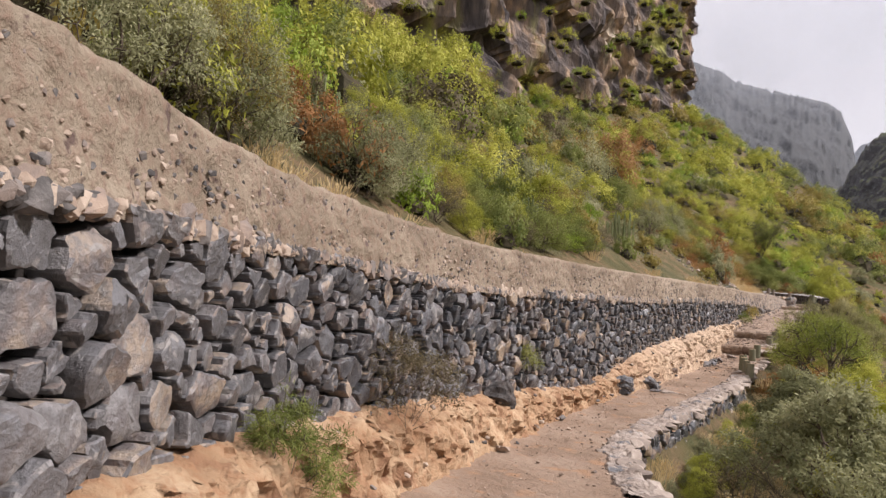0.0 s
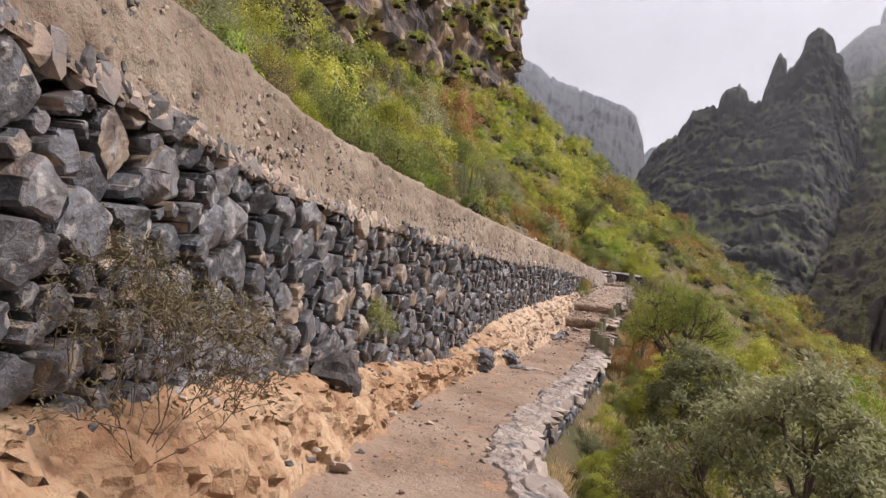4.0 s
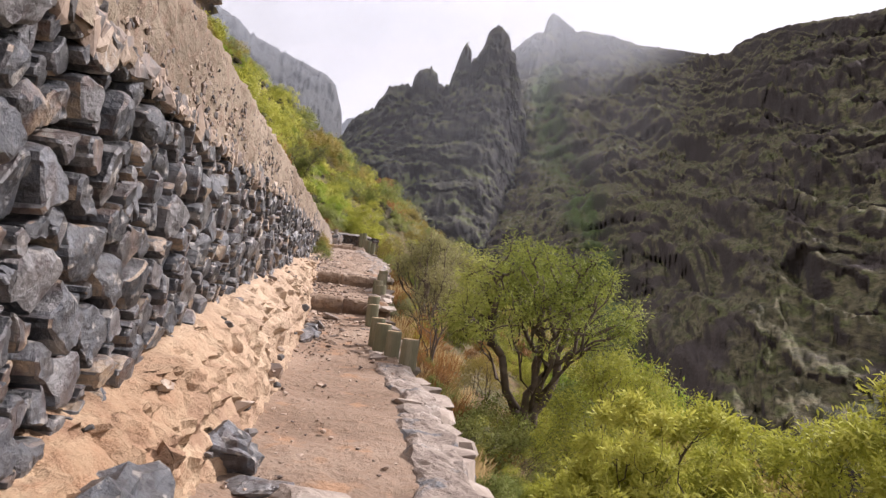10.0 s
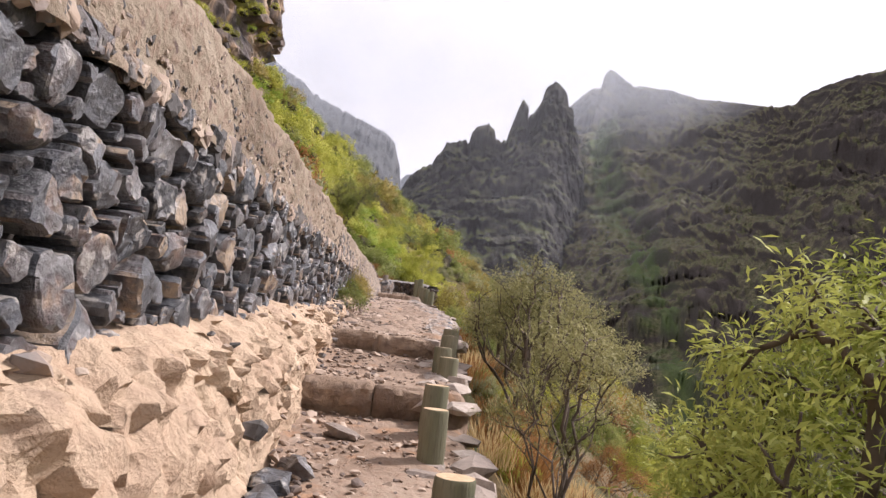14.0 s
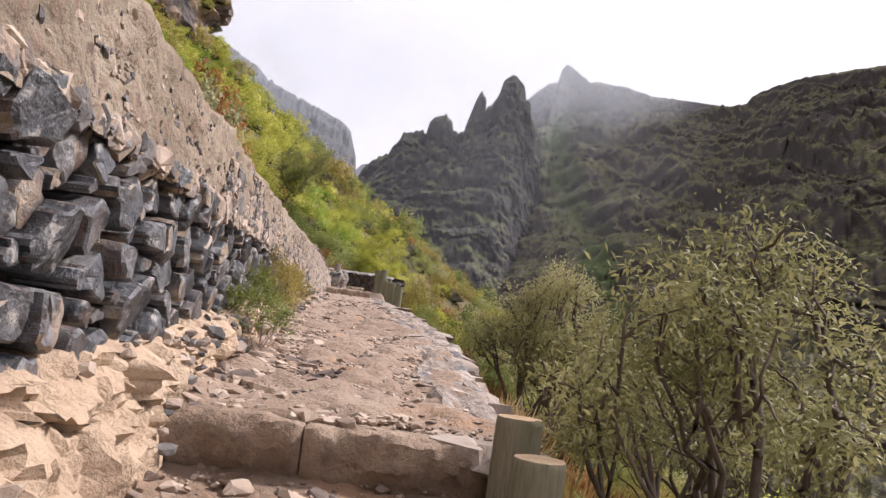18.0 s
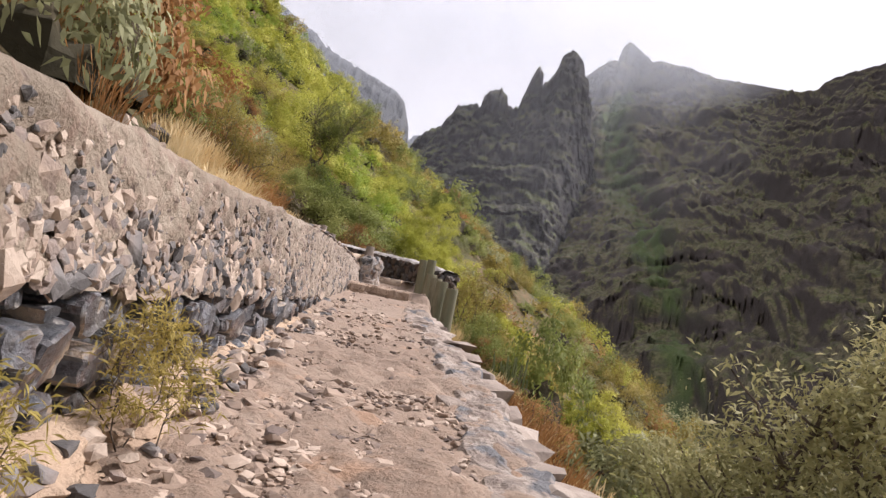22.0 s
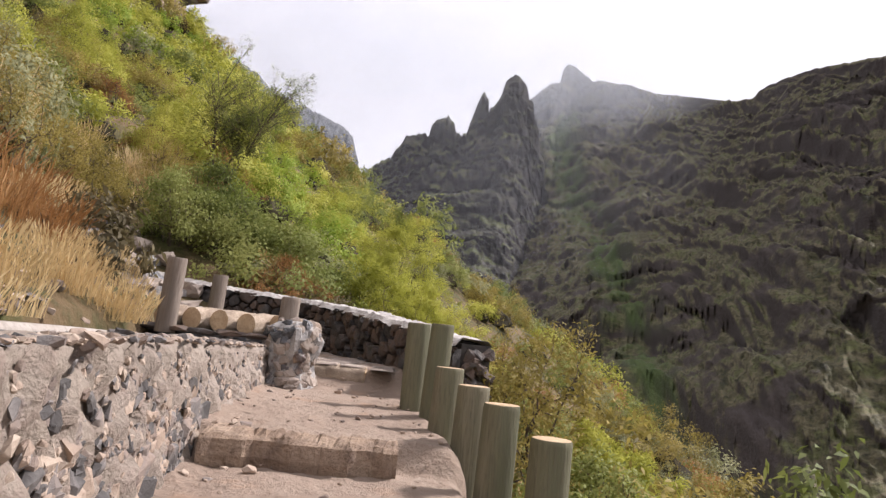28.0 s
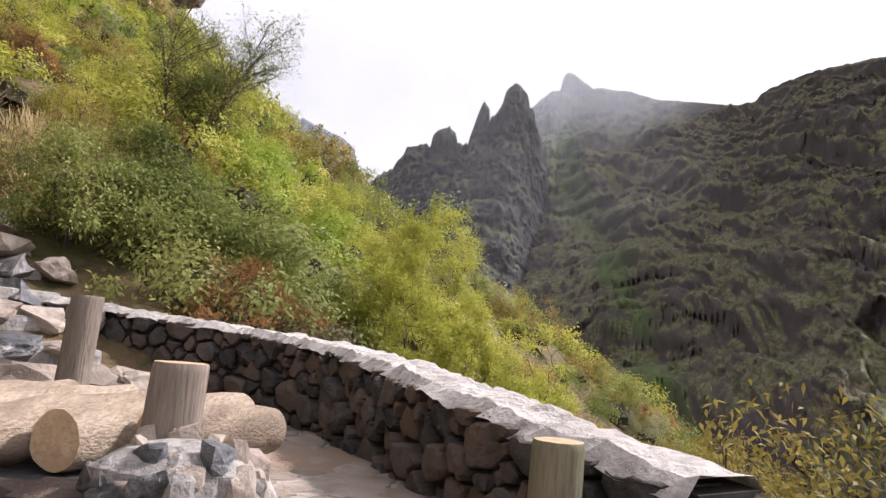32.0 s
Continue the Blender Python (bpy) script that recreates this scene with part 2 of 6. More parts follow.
# Distance haze is put into these two colours: bluish, then palest farthest off.
M_FAR = material("far_rock_hazed", [(0.045, 0.047, 0.052), (0.063, 0.066, 0.071), (0.074, 0.074, 0.076)], 0.012, 10, 0.95, 1.0, 0.06, fine=(0.067, 0.074, 0.074))
M_FAR2 = material("farthest_rock_hazed", [(0.30, 0.32, 0.35), (0.40, 0.42, 0.45)], 0.005, 10, 0.95, 1.0, 0.05, fine=(0.33, 0.35, 0.37))
# Dark filler of the scrub crowns: stems and inner shade in one colour.
M_CROWN_SHADE = material("stems_and_crown_shade", [(0.020, 0.018, 0.010), (0.045, 0.038, 0.020), (0.075, 0.058, 0.032)], 1.2, 6, 0.95, 0.6, 12)
M_POST = material("weathered_post", [(0.11, 0.115, 0.068), (0.165, 0.16, 0.098), (0.225, 0.20, 0.135)], 2.0, 6, 0.85, 0.6, 26, fine=(0.13, 0.12, 0.08), stretch=(3, 3, 0.25), vary=0.3)
M_LOG = material("pale_log", [(0.25, 0.19, 0.14), (0.41, 0.325, 0.24), (0.54, 0.44, 0.34)], 1.6, 8, 0.85, 0.7, 10, fine=(0.27, 0.205, 0.15), vary=0.25, stretch=(7, 1.6, 7))
M_DARK = material("dark_stone", [(0.018, 0.018, 0.02), (0.05, 0.045, 0.042), (0.085, 0.062, 0.05), (0.13, 0.085, 0.06), (0.10, 0.095, 0.09)], 3.0, 6, 0.6, 1.0, 14, fine=(0.09, 0.08, 0.075), vary=0.5, spread=(0.2, 0.85))
M_GREYWOOD = material("grey_timber", [(0.16, 0.13, 0.105), (0.26, 0.215, 0.175), (0.36, 0.305, 0.25)], 3, 6, 0.9, 0.6, 26, fine=(0.15, 0.12, 0.10), stretch=(3, 3, 0.3), vary=0.2)
M_LOGEND = material("log_end", [(0.42, 0.29, 0.17), (0.56, 0.42, 0.27)], 9, 6, 0.85, 0.4, 40, fine=(0.36, 0.25, 0.15))
M_TWIG = material("twig_bark", [(0.06, 0.045, 0.035), (0.15, 0.115, 0.085)], 8, 4, 0.9, 0.4, 40)
LEAF_SETS = {
    "lime": [(0.20, 0.215, 0.03), (0.39, 0.40, 0.065), (0.58, 0.55, 0.13)],
    "fresh": [(0.12, 0.15, 0.025), (0.25, 0.285, 0.055), (0.44, 0.45, 0.12)],
    "pale": [(0.15, 0.145, 0.055), (0.28, 0.265, 0.115), (0.46, 0.42, 0.22)],
    "green": [(0.11, 0.14, 0.033), (0.205, 0.235, 0.062), (0.33, 0.34, 0.11)],
    "grey": [(0.15, 0.16, 0.075), (0.27, 0.275, 0.14), (0.43, 0.42, 0.24)],
    "olive": [(0.16, 0.13, 0.035), (0.29, 0.235, 0.06), (0.42, 0.33, 0.10)],
    "rust": [(0.19, 0.09, 0.03), (0.33, 0.165, 0.06), (0.44, 0.26, 0.11)],
    "dull": [(0.075, 0.062, 0.034), (0.135, 0.112, 0.058), (0.22, 0.185, 0.10)],
    "straw": [(0.46, 0.33, 0.15), (0.64, 0.48, 0.25), (0.74, 0.60, 0.36)],
    "bright": [(0.15, 0.22, 0.025), (0.25, 0.34, 0.04), (0.36, 0.43, 0.08)],
}
M_LEAF = {k: material("leaf_" + k, v, 0.55, 4, 0.65, 0.0, 10, island=0.1, specular=0.2, wrap=0.38) for k, v in LEAF_SETS.items()}
M_CACTUS = material("cactus_skin", [(0.10, 0.125, 0.05), (0.22, 0.24, 0.11)], 3, 4, 0.75, 0.3, 30, vary=0.2)


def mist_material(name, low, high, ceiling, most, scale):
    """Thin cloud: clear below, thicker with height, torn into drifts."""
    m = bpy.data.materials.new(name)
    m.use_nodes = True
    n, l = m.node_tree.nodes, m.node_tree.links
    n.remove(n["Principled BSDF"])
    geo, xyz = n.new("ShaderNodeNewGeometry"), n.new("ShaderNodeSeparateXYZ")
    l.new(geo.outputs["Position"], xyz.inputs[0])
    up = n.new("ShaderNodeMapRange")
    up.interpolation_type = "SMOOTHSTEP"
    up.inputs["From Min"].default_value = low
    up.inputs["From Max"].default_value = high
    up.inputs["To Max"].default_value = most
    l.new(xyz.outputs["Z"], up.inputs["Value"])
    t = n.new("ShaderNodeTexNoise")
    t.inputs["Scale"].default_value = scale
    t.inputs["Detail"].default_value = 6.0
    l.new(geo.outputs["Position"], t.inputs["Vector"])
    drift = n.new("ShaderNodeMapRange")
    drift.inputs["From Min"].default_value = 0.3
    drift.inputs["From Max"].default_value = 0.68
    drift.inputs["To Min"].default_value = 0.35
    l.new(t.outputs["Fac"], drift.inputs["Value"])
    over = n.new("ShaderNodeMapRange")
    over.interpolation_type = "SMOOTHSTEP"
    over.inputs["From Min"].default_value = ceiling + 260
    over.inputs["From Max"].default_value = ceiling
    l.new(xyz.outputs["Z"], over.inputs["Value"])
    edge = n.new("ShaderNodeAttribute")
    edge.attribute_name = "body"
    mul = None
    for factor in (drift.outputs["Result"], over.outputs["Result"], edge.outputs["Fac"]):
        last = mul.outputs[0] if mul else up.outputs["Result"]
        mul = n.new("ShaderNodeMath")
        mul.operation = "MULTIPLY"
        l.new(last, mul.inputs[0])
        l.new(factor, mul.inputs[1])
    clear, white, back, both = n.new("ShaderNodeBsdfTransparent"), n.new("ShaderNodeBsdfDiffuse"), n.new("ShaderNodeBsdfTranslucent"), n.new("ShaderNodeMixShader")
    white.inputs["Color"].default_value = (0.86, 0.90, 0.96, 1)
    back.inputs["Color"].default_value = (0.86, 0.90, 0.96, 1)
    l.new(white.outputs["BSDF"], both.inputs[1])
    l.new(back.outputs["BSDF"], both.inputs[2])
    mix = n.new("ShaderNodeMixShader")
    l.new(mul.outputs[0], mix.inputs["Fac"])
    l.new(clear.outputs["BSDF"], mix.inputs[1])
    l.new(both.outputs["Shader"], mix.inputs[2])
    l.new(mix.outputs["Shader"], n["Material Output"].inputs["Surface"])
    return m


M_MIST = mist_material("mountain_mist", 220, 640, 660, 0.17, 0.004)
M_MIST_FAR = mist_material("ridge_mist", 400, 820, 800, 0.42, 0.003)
# For an added sheet that lays aerial haze over the towers and slopes behind.
M_AIR_HAZE = mist_material("air_haze", -60, 230, 300, 0.15, 0.004)


# ---- helpers of the scene ----
def part(name, bm, mat, parent=None, label="", smooth=False):
    me = bpy.data.meshes.new(name)
    bm.to_mesh(me)
    bm.free()
    me.materials.append(mat)
    if smooth:
        me.polygons.foreach_set("use_smooth", [True] * len(me.polygons))
    ob = new(name, me)
    ob.parent = parent
    if label:
        ob["label"] = label
    return ob


def mesh_ob(name, verts, faces, mat, parent=None, smooth=False):
    me = bpy.data.meshes.new(name)
    me.from_pydata([tuple(map(float, v)) for v in verts], [], faces)
    me.update()
    me.materials.append(mat)
    if smooth:
        me.polygons.foreach_set("use_smooth", [True] * len(me.polygons))
    ob = new(name, me)
    ob.parent = parent
    return ob


def thing(name, label, category, group="", kind="", at=(0, 0, 0)):
    e = new(name)
    e.empty_display_size = 0.2
    e.location = at
    return tagged(e, label, category, group, kind)


def grid_faces(nu, nv):
    return [(i * nv + j, i * nv + j + 1, (i + 1) * nv + j + 1, (i + 1) * nv + j) for i in range(nu - 1) for j in range(nv - 1)]


def fbm(x, y, z=0.0, octaves=4):
    return noise.fractal(Vector((x, y, z)), 1.0, 2.0, octaves)


def facet(x, y, z):
    """Broken rock: flat blocks, each set back by its own step and leaning its own way."""
    p = Vector((x, y, z))
    q = noise.voronoi(p)[1][0]
    return noise.noise(q * 7.3) + 0.9 * noise.noise_vector(q * 3.1).dot(p - q)


def curve_of(pairs):
    ys, vs = [p[0] for p in pairs], [p[1] for p in pairs]
    return lambda y: float(np.interp(y, ys, vs))


def softened(pairs, w=1.2):
    f = curve_of(pairs)
    return lambda y: sum(f(y + d * w) for d in (-1, -0.5, 0, 0.5, 1)) / 5


# ---- the plan: everything along y, the walking direction ----
WALL_X = softened([(-6, 9.8), (0, 7.0), (3, 5.5), (6.2, 3.95), (7.24, 3.38), (8.7, 2.46), (11.6, 1.66), (14.26, 1.08), (16.9, 0.84), (20, 0.70), (34, 0.41), (52.1, 0.0), (60, -0.2)], 0.9)
CAP_TOP = softened([(-6, 4.05), (6.5, 4.15), (10, 4.10), (14, 4.10), (17, 4.18), (20, 4.22), (23, 4.30), (26, 4.37), (30, 4.48), (34, 4.57), (40, 4.66), (45, 4.84), (49, 4.85), (50.5, 4.80), (51.5, 4.77), (52.3, 4.74), (56, 4.74)])
JOINT = softened([(-6, 3.4), (6.5, 3.46), (9, 3.54), (12, 3.48), (14, 3.43), (15, 3.46), (18, 3.52), (21, 3.59), (25, 3.66), (28, 3.86), (31, 3.92), (35, 4.05), (38, 4.1), (41, 4.08), (46, 4.1), (52, 4.3)])
BASE = softened([(-6, 2.35), (6, 2.25), (10, 2.08), (13.5, 1.93), (17, 1.74), (19, 1.66), (20.3, 1.77), (21.5, 2.05), (23.3, 2.34), (26, 2.57), (28.4, 2.74), (30.5, 2.98), (34, 3.12), (37.5, 3.48), (42, 3.68), (47, 3.95), (52, 4.2)])
GROUND = curve_of([(-30, 2.2), (0, 1.7), (4, 1.55), (8, 1.33), (12, 1.18), (15.3, 1.16), (19, 1.28), (22, 1.45), (27, 1.68), (31.58, 2.09), (31.72, 2.4), (34.28, 2.63), (34.42, 2.88), (36, 3.04), (38, 3.26), (40, 3.42), (42.5, 3.62), (46, 3.95), (49.48, 4.2), (49.62, 4.36), (52.5, 4.4), (52.85, 4.62), (60, 4.66)])
FOOT = softened([(-6, 10.3), (0, 7.5), (4, 5.5), (8, 3.6), (10.5, 2.45), (12, 2.1), (14, 1.7), (17, 1.18), (19, 0.98), (21, 1.08), (23, 1.2), (28, 1.04), (31, 0.92), (34.2, 0.7), (37, 0.6), (42, 0.4), (47, 0.22), (52, 0.1), (60, 0.0)], 0.8)
EDGE = softened([(-6, 13.8), (0, 11.2), (4, 9.0), (8, 6.9), (12, 4.75), (14, 3.65), (15.6, 2.85), (17, 2.65), (19, 2.7), (22, 2.66), (25, 2.66), (28, 2.35), (34, 2.3), (37, 2.32), (39, 2.34), (42, 2.17), (44, 2.03), (46, 1.66), (47, 1.62), (48.8, 1.7), (50, 1.58), (52, 1.5), (55, 1.3), (60, -1.0)], 0.7)
SPUR = softened([(-40, 22), (-6, 9.5), (10, 3), (16, 1.2), (54, 0.6), (60, 1.5), (72, 8.0), (80, 10.5), (93, 12.5), (103, 14), (137, 22), (152, 20), (180, -10), (260, -90)], 2.0)


def terrain(x, y):
    """Height of the valley side, the bench of the path cut out of it."""
    n = fbm(x * 0.05, y * 0.05, 3.1) * 2.2 + fbm(x * 0.25, y * 0.25, 1.7) * 0.35
    top, bench = CAP_TOP(min(y, 52)), GROUND(min(y, 56))
    wx, ex = WALL_X(min(y, 60)), EDGE(min(y, 60))
    if 53.8 < y < 62 and -6.5 < x < 0:
        q = max(0.0, min(1.0, ((x + 1.5) * -2.9 + (y - 55.6) * 2.4) / 14.17))
        off = math.hypot(x + 1.5 + 2.9 * q, y - 55.6 - 2.4 * q)
        if off < 2.0 and x < wx - 0.4:
            return 4.5 + 2.05 * q + 0.8 * max(0, off - 0.85) * (1 if x < -1.5 - 2.9 * q else 0.3)
    if y < 56:
        if x < wx - 1.0:
            d = wx - 1.0 - x
            return top - 0.05 + 0.68 * d + n * min(1, d / 6)
        if x < ex:
            return bench - 0.6
        d = x - ex
        near = 1.5 * min(d, 0.5) + 0.66 * max(0, d - 0.5)
        z = bench - 0.15 - near + n * min(1, d / 8)
    else:
        k = min(1, (y - 56) / 8)
        s = SPUR(y)
        d = s - x
        up = 0.735 - 0.25 * max(0, 1 - max(0, y - 60) / 65)
        z = 4.3 + (0.735 * min(d, 3.0) + up * max(0, d - 3.0)) + n * 0.8
        if k < 1:
            wx, ex = WALL_X(56), EDGE(56)
            if x < wx - 1.0:
                z0 = top + 0.64 * (wx - 1.0 - x)
            elif x < ex + 0.6:
                z0 = bench - 0.15
            else:
                z0 = bench - 0.15 - 0.72 * (x - ex - 0.6)
            z = z0 * (1 - k) + z * k
    return max(z, -72 + fbm(x * 0.02, y * 0.02) * 5)


# ---- large structure ----
def build_ground():
    xs = np.unique(np.concatenate([np.linspace(-2500, -130, 14), np.linspace(-130, -16, 58), np.linspace(-16, 16, 90), np.linspace(16, 130, 58), np.linspace(130, 3000, 14)]))
    ys = np.unique(np.concatenate([np.linspace(-1500, -40, 8), np.linspace(-40, -2, 14), np.linspace(-2, 62, 120), np.linspace(62, 175, 60), np.linspace(175, 4000, 16)]))
    verts = []
    for x in xs:
        for y in ys:
            if -200 < y < 400 and -400 < x < 400:
                z = terrain(x, y)
                z = min(z, 150)
            else:
                z = -72
            verts.append((x, y, z))
    ob = mesh_ob("ground", verts, [f[::-1] for f in grid_faces(len(xs), len(ys))], M_HILL, smooth=True)
    tagged(ob, "steep scrub-covered valley side of dry brown soil", "ground", kind="structure")


def build_path():
    ys = np.unique(np.concatenate([np.linspace(-8, 4, 60), np.linspace(4, 54, 1300), np.linspace(54, 60, 40), [31.59, 31.65, 31.73, 34.29, 34.35, 34.43, 49.49, 49.55, 49.63]]))
    nu = 44
    verts = []
    for y in ys:
        a, b = FOOT(y) - 0.25, EDGE(y) + 0.12
        for i in range(nu):
            u = i / (nu - 1)
            x = a + (b - a) * u
            z = GROUND(y) + 0.035 * fbm(x * 1.3, y * 1.3, 0, 5) + 0.012 * fbm(x * 9, y * 9, 2, 3)
            z += 0.10 * max(0, 1 - u * 4) ** 2 - 0.18 * max(0, (u - 0.93) / 0.07) ** 2
            if 34.3 < y < 48:
                z += (0.09 * abs(fbm(x * 2.2, y * 2.2, 7, 4)) + 0.03 * max(0.0, fbm(x * 5.5, y * 5.5, 3, 4))) * min(1, (y - 34.3) * 2) * min(1, max(0.3, (46 - y) / 4))
            z += 0.012 * abs(fbm(x * 7.5, y * 7.5, 5, 3))
            verts.append((x, y, z))
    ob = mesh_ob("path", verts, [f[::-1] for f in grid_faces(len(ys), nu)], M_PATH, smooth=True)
    tagged(ob, "trodden reddish dirt footpath with loose gravel", "path", kind="structure")


def build_bank():
    ys = np.linspace(-8, 52.3, 1500)
    nv = 30
    verts = []
    for y in ys:
        x0, z0 = WALL_X(y) - 0.12, BASE(y) + 0.06
        x1, z1 = FOOT(y), GROUND(y) - 0.08
        x1 = max(x1, x0 + 0.25)
        for j in range(nv):
            v = j / (nv - 1)
            k = v ** 1.7
            bulge = math.sin(min(1, v * 1.15) * math.pi) * 0.16
            x = x0 + (x1 - x0) * (v ** 0.75) + bulge * 0.5
            z = z0 + (z1 - z0) * k
            h = max(0.0, z0 - z1)
            amp = min(0.17, 0.32 * h) * math.sin(max(0.05, min(1, v)) * math.pi) ** 0.5
            f = fbm(y * 1.6, v * 2.5, 5.0, 5) + 0.8 * abs(fbm(y * 4.0, v * 4, 9.0, 4)) + 0.7 * (0.3 - abs(fbm(y * 5.5, v * 7, 14.0, 3))) + 0.35 * fbm(y * 11, v * 9, 4.0, 4) + 0.2 * fbm(y * 27, v * 20, 4.0, 3)
            broken = 0.6 * facet(y * 2.6, z * 3.4, x * 2.0) + 0.45 * facet(y * 7.5, z * 8.5, x * 6)
            verts.append((x + amp * (0.55 * f + broken), y, z + amp * (0.4 * fbm(y * 2.3, v * 4, 2.0, 4) + 0.3 * facet(y * 3.1, x * 4, 7.0))))
    ob = mesh_ob("bank", verts, [f[::-1] for f in grid_faces(len(ys), nv)], M_BANK, smooth=True)
    ob.data.set_sharp_from_angle(angle=0.6)
    tagged(ob, "crumbling ochre earth bank under the stone wall", "bank", kind="structure")


def build_cap():
    """The rough plastered band on top of the wall: outer face, rim, and the dry channel behind it."""
    ys = np.linspace(-8, 52.25, 1250)
    verts, nv = [], 0
    for y in ys:
        x, zt, zj = WALL_X(y), CAP_TOP(y), JOINT(y)
        prof = []
        for j in range(15):
            v = j / 14
            rough = 0.03 * fbm(y * 1.2, v * 1.2, 0, 4) + 0.035 * fbm(y * 6, v * 5, 3, 4) - 0.03 * max(0, fbm(y * 13, v * 9, 4, 3) - 0.25)
            if y > 38:
                rough += (0.05 * fbm(y * 7, v * 6, 8, 3) + 0.03 * fbm(y * 15, v * 11, 5, 3)) * min(1, (y - 38) / 4)
            prof.append((x + 0.075 + rough - 0.05 * v, zj - 0.05 - 0.06 * fbm(y * 1.7, 0, 11, 3) + (zt - zj + 0.05) * v + 0.02 * fbm(y * 3, v * 3, 6)))
        lip = 0.025 * fbm(y * 4, 0, 1, 3)
        prof += [(x - 0.03 + 0.02 * fbm(y * 5, 2, 0), zt + 0.02 + lip), (x - 0.11, zt + 0.03 + 0.7 * lip), (x - 0.18, zt + 0.02 + lip), (x - 0.2, zt - 0.02),
                 (x - 0.22, zt - 0.34), (x - 0.80, zt - 0.35), (x - 0.83, zt - 0.01), (x - 0.86, zt + 0.02), (x - 1.05, zt + 0.02), (x - 1.08, zt - 0.3)]
        nv = len(prof)
        verts += [(px, y, pz) for px, pz in prof]
    faces = [f[::-1] for f in grid_faces(len(ys), nv)]
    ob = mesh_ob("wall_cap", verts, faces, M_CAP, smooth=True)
    ob.data.materials.append(M_RIM)
    for p in ob.data.polygons:
        if p.index % (nv - 1) >= 17:
            p.material_index = 1
    tagged(ob, "rough sandy concrete band of the water channel on top of the wall", "wall", kind="structure")


def wall_frame(y):
    d = (WALL_X(y + 0.3) - WALL_X(y - 0.3)) / 0.6
    k = 1 / math.sqrt(1 + d * d)
    return Vector((WALL_X(y), y, 0)), Vector((k, -d * k, 0)), 1 / k


def clip_cell(poly, c, o):
    """The part of a polygon that lies nearer to c than to o."""
    mx, my, dx, dy = (c[0] + o[0]) / 2, (c[1] + o[1]) / 2, o[0] - c[0], o[1] - c[1]
    side = [(p[0] - mx) * dx + (p[1] - my) * dy for p in poly]
    out = []
    for i, p in enumerate(poly):
        q, a, b = poly[(i + 1) % len(poly)], side[i], side[(i + 1) % len(poly)]
        if a <= 0:
            out.append(p)
        if (a < 0) != (b < 0) and a != b:
            k = a / (a - b)
            out.append((p[0] + (q[0] - p[0]) * k, p[1] + (q[1] - p[1]) * k))
    return out


def rubble_cells(rng, s0, s1, lo, hi, size):
    """Cells that fill a band of a wall: stones of very different sizes laid close, wider than high."""
    cell = size * 1.6
    grid, pts = {}, []

    def near(s, z):
        i, j = int(s // cell), int(z // cell)
        return [p for di in (-2, -1, 0, 1, 2) for dj in (-2, -1, 0, 1, 2) for p in grid.get((i + di, j + dj), ())]

    # large stones first, then ever smaller ones into the gaps
    for scale, tries in ((1.25, 1.2), (0.95, 5.0), (0.68, 9.0), (0.46, 12.0)):
        area = (s1 - s0) / size / size
        height = hi((s0 + s1) / 2) - lo((s0 + s1) / 2) + 0.2
        for _ in range(int(area * height * tries)):
            s = rng.uniform(s0, s1)
            zl, zh = lo(s), hi(s)
            z = rng.uniform(zl - 0.12, zh + 0.06)
            r = size * 0.5 * scale * rng.uniform(0.85, 1.15)
            if all(math.hypot((s - p[0]) * 0.88, (z - p[1]) * 1.14) > 0.92 * (r + p[2]) for p in near(s, z)):
                p = (s, z, r)
                grid.setdefault((int(s // cell), int(z // cell)), []).append(p)
                pts.append(p)
    cells = []
    for p in pts:
        zl, zh = lo(p[0]), hi(p[0])
        if not zl - 0.12 < p[1] < zh + 0.05:
            continue
        w = 2.1 * p[2] + 0.03
        poly = [(p[0] - w, max(p[1] - w, zl - 0.16)), (p[0] + w, max(p[1] - w, zl - 0.16)), (p[0] + w, min(p[1] + w, zh + 0.04)), (p[0] - w, min(p[1] + w, zh + 0.04))]
        for q in near(p[0], p[1]):
            if q is not p and len(poly) >= 3:
                # the border between two stones lies nearer to the smaller one
                k = p[2] / (p[2] + q[2])
                m = (2 * (p[0] + (q[0] - p[0]) * k) - p[0], 2 * (p[1] + (q[1] - p[1]) * k) - p[1])
                poly = clip_cell(poly, p, m)
        if len(poly) >= 3:
            area = abs(sum(a[0] * b[1] - b[0] * a[1] for a, b in zip(poly, poly[1:] + poly[:1]))) / 2
            if area > 0.03 * size * size:
                cells.append((p[:2], poly))
    return cells


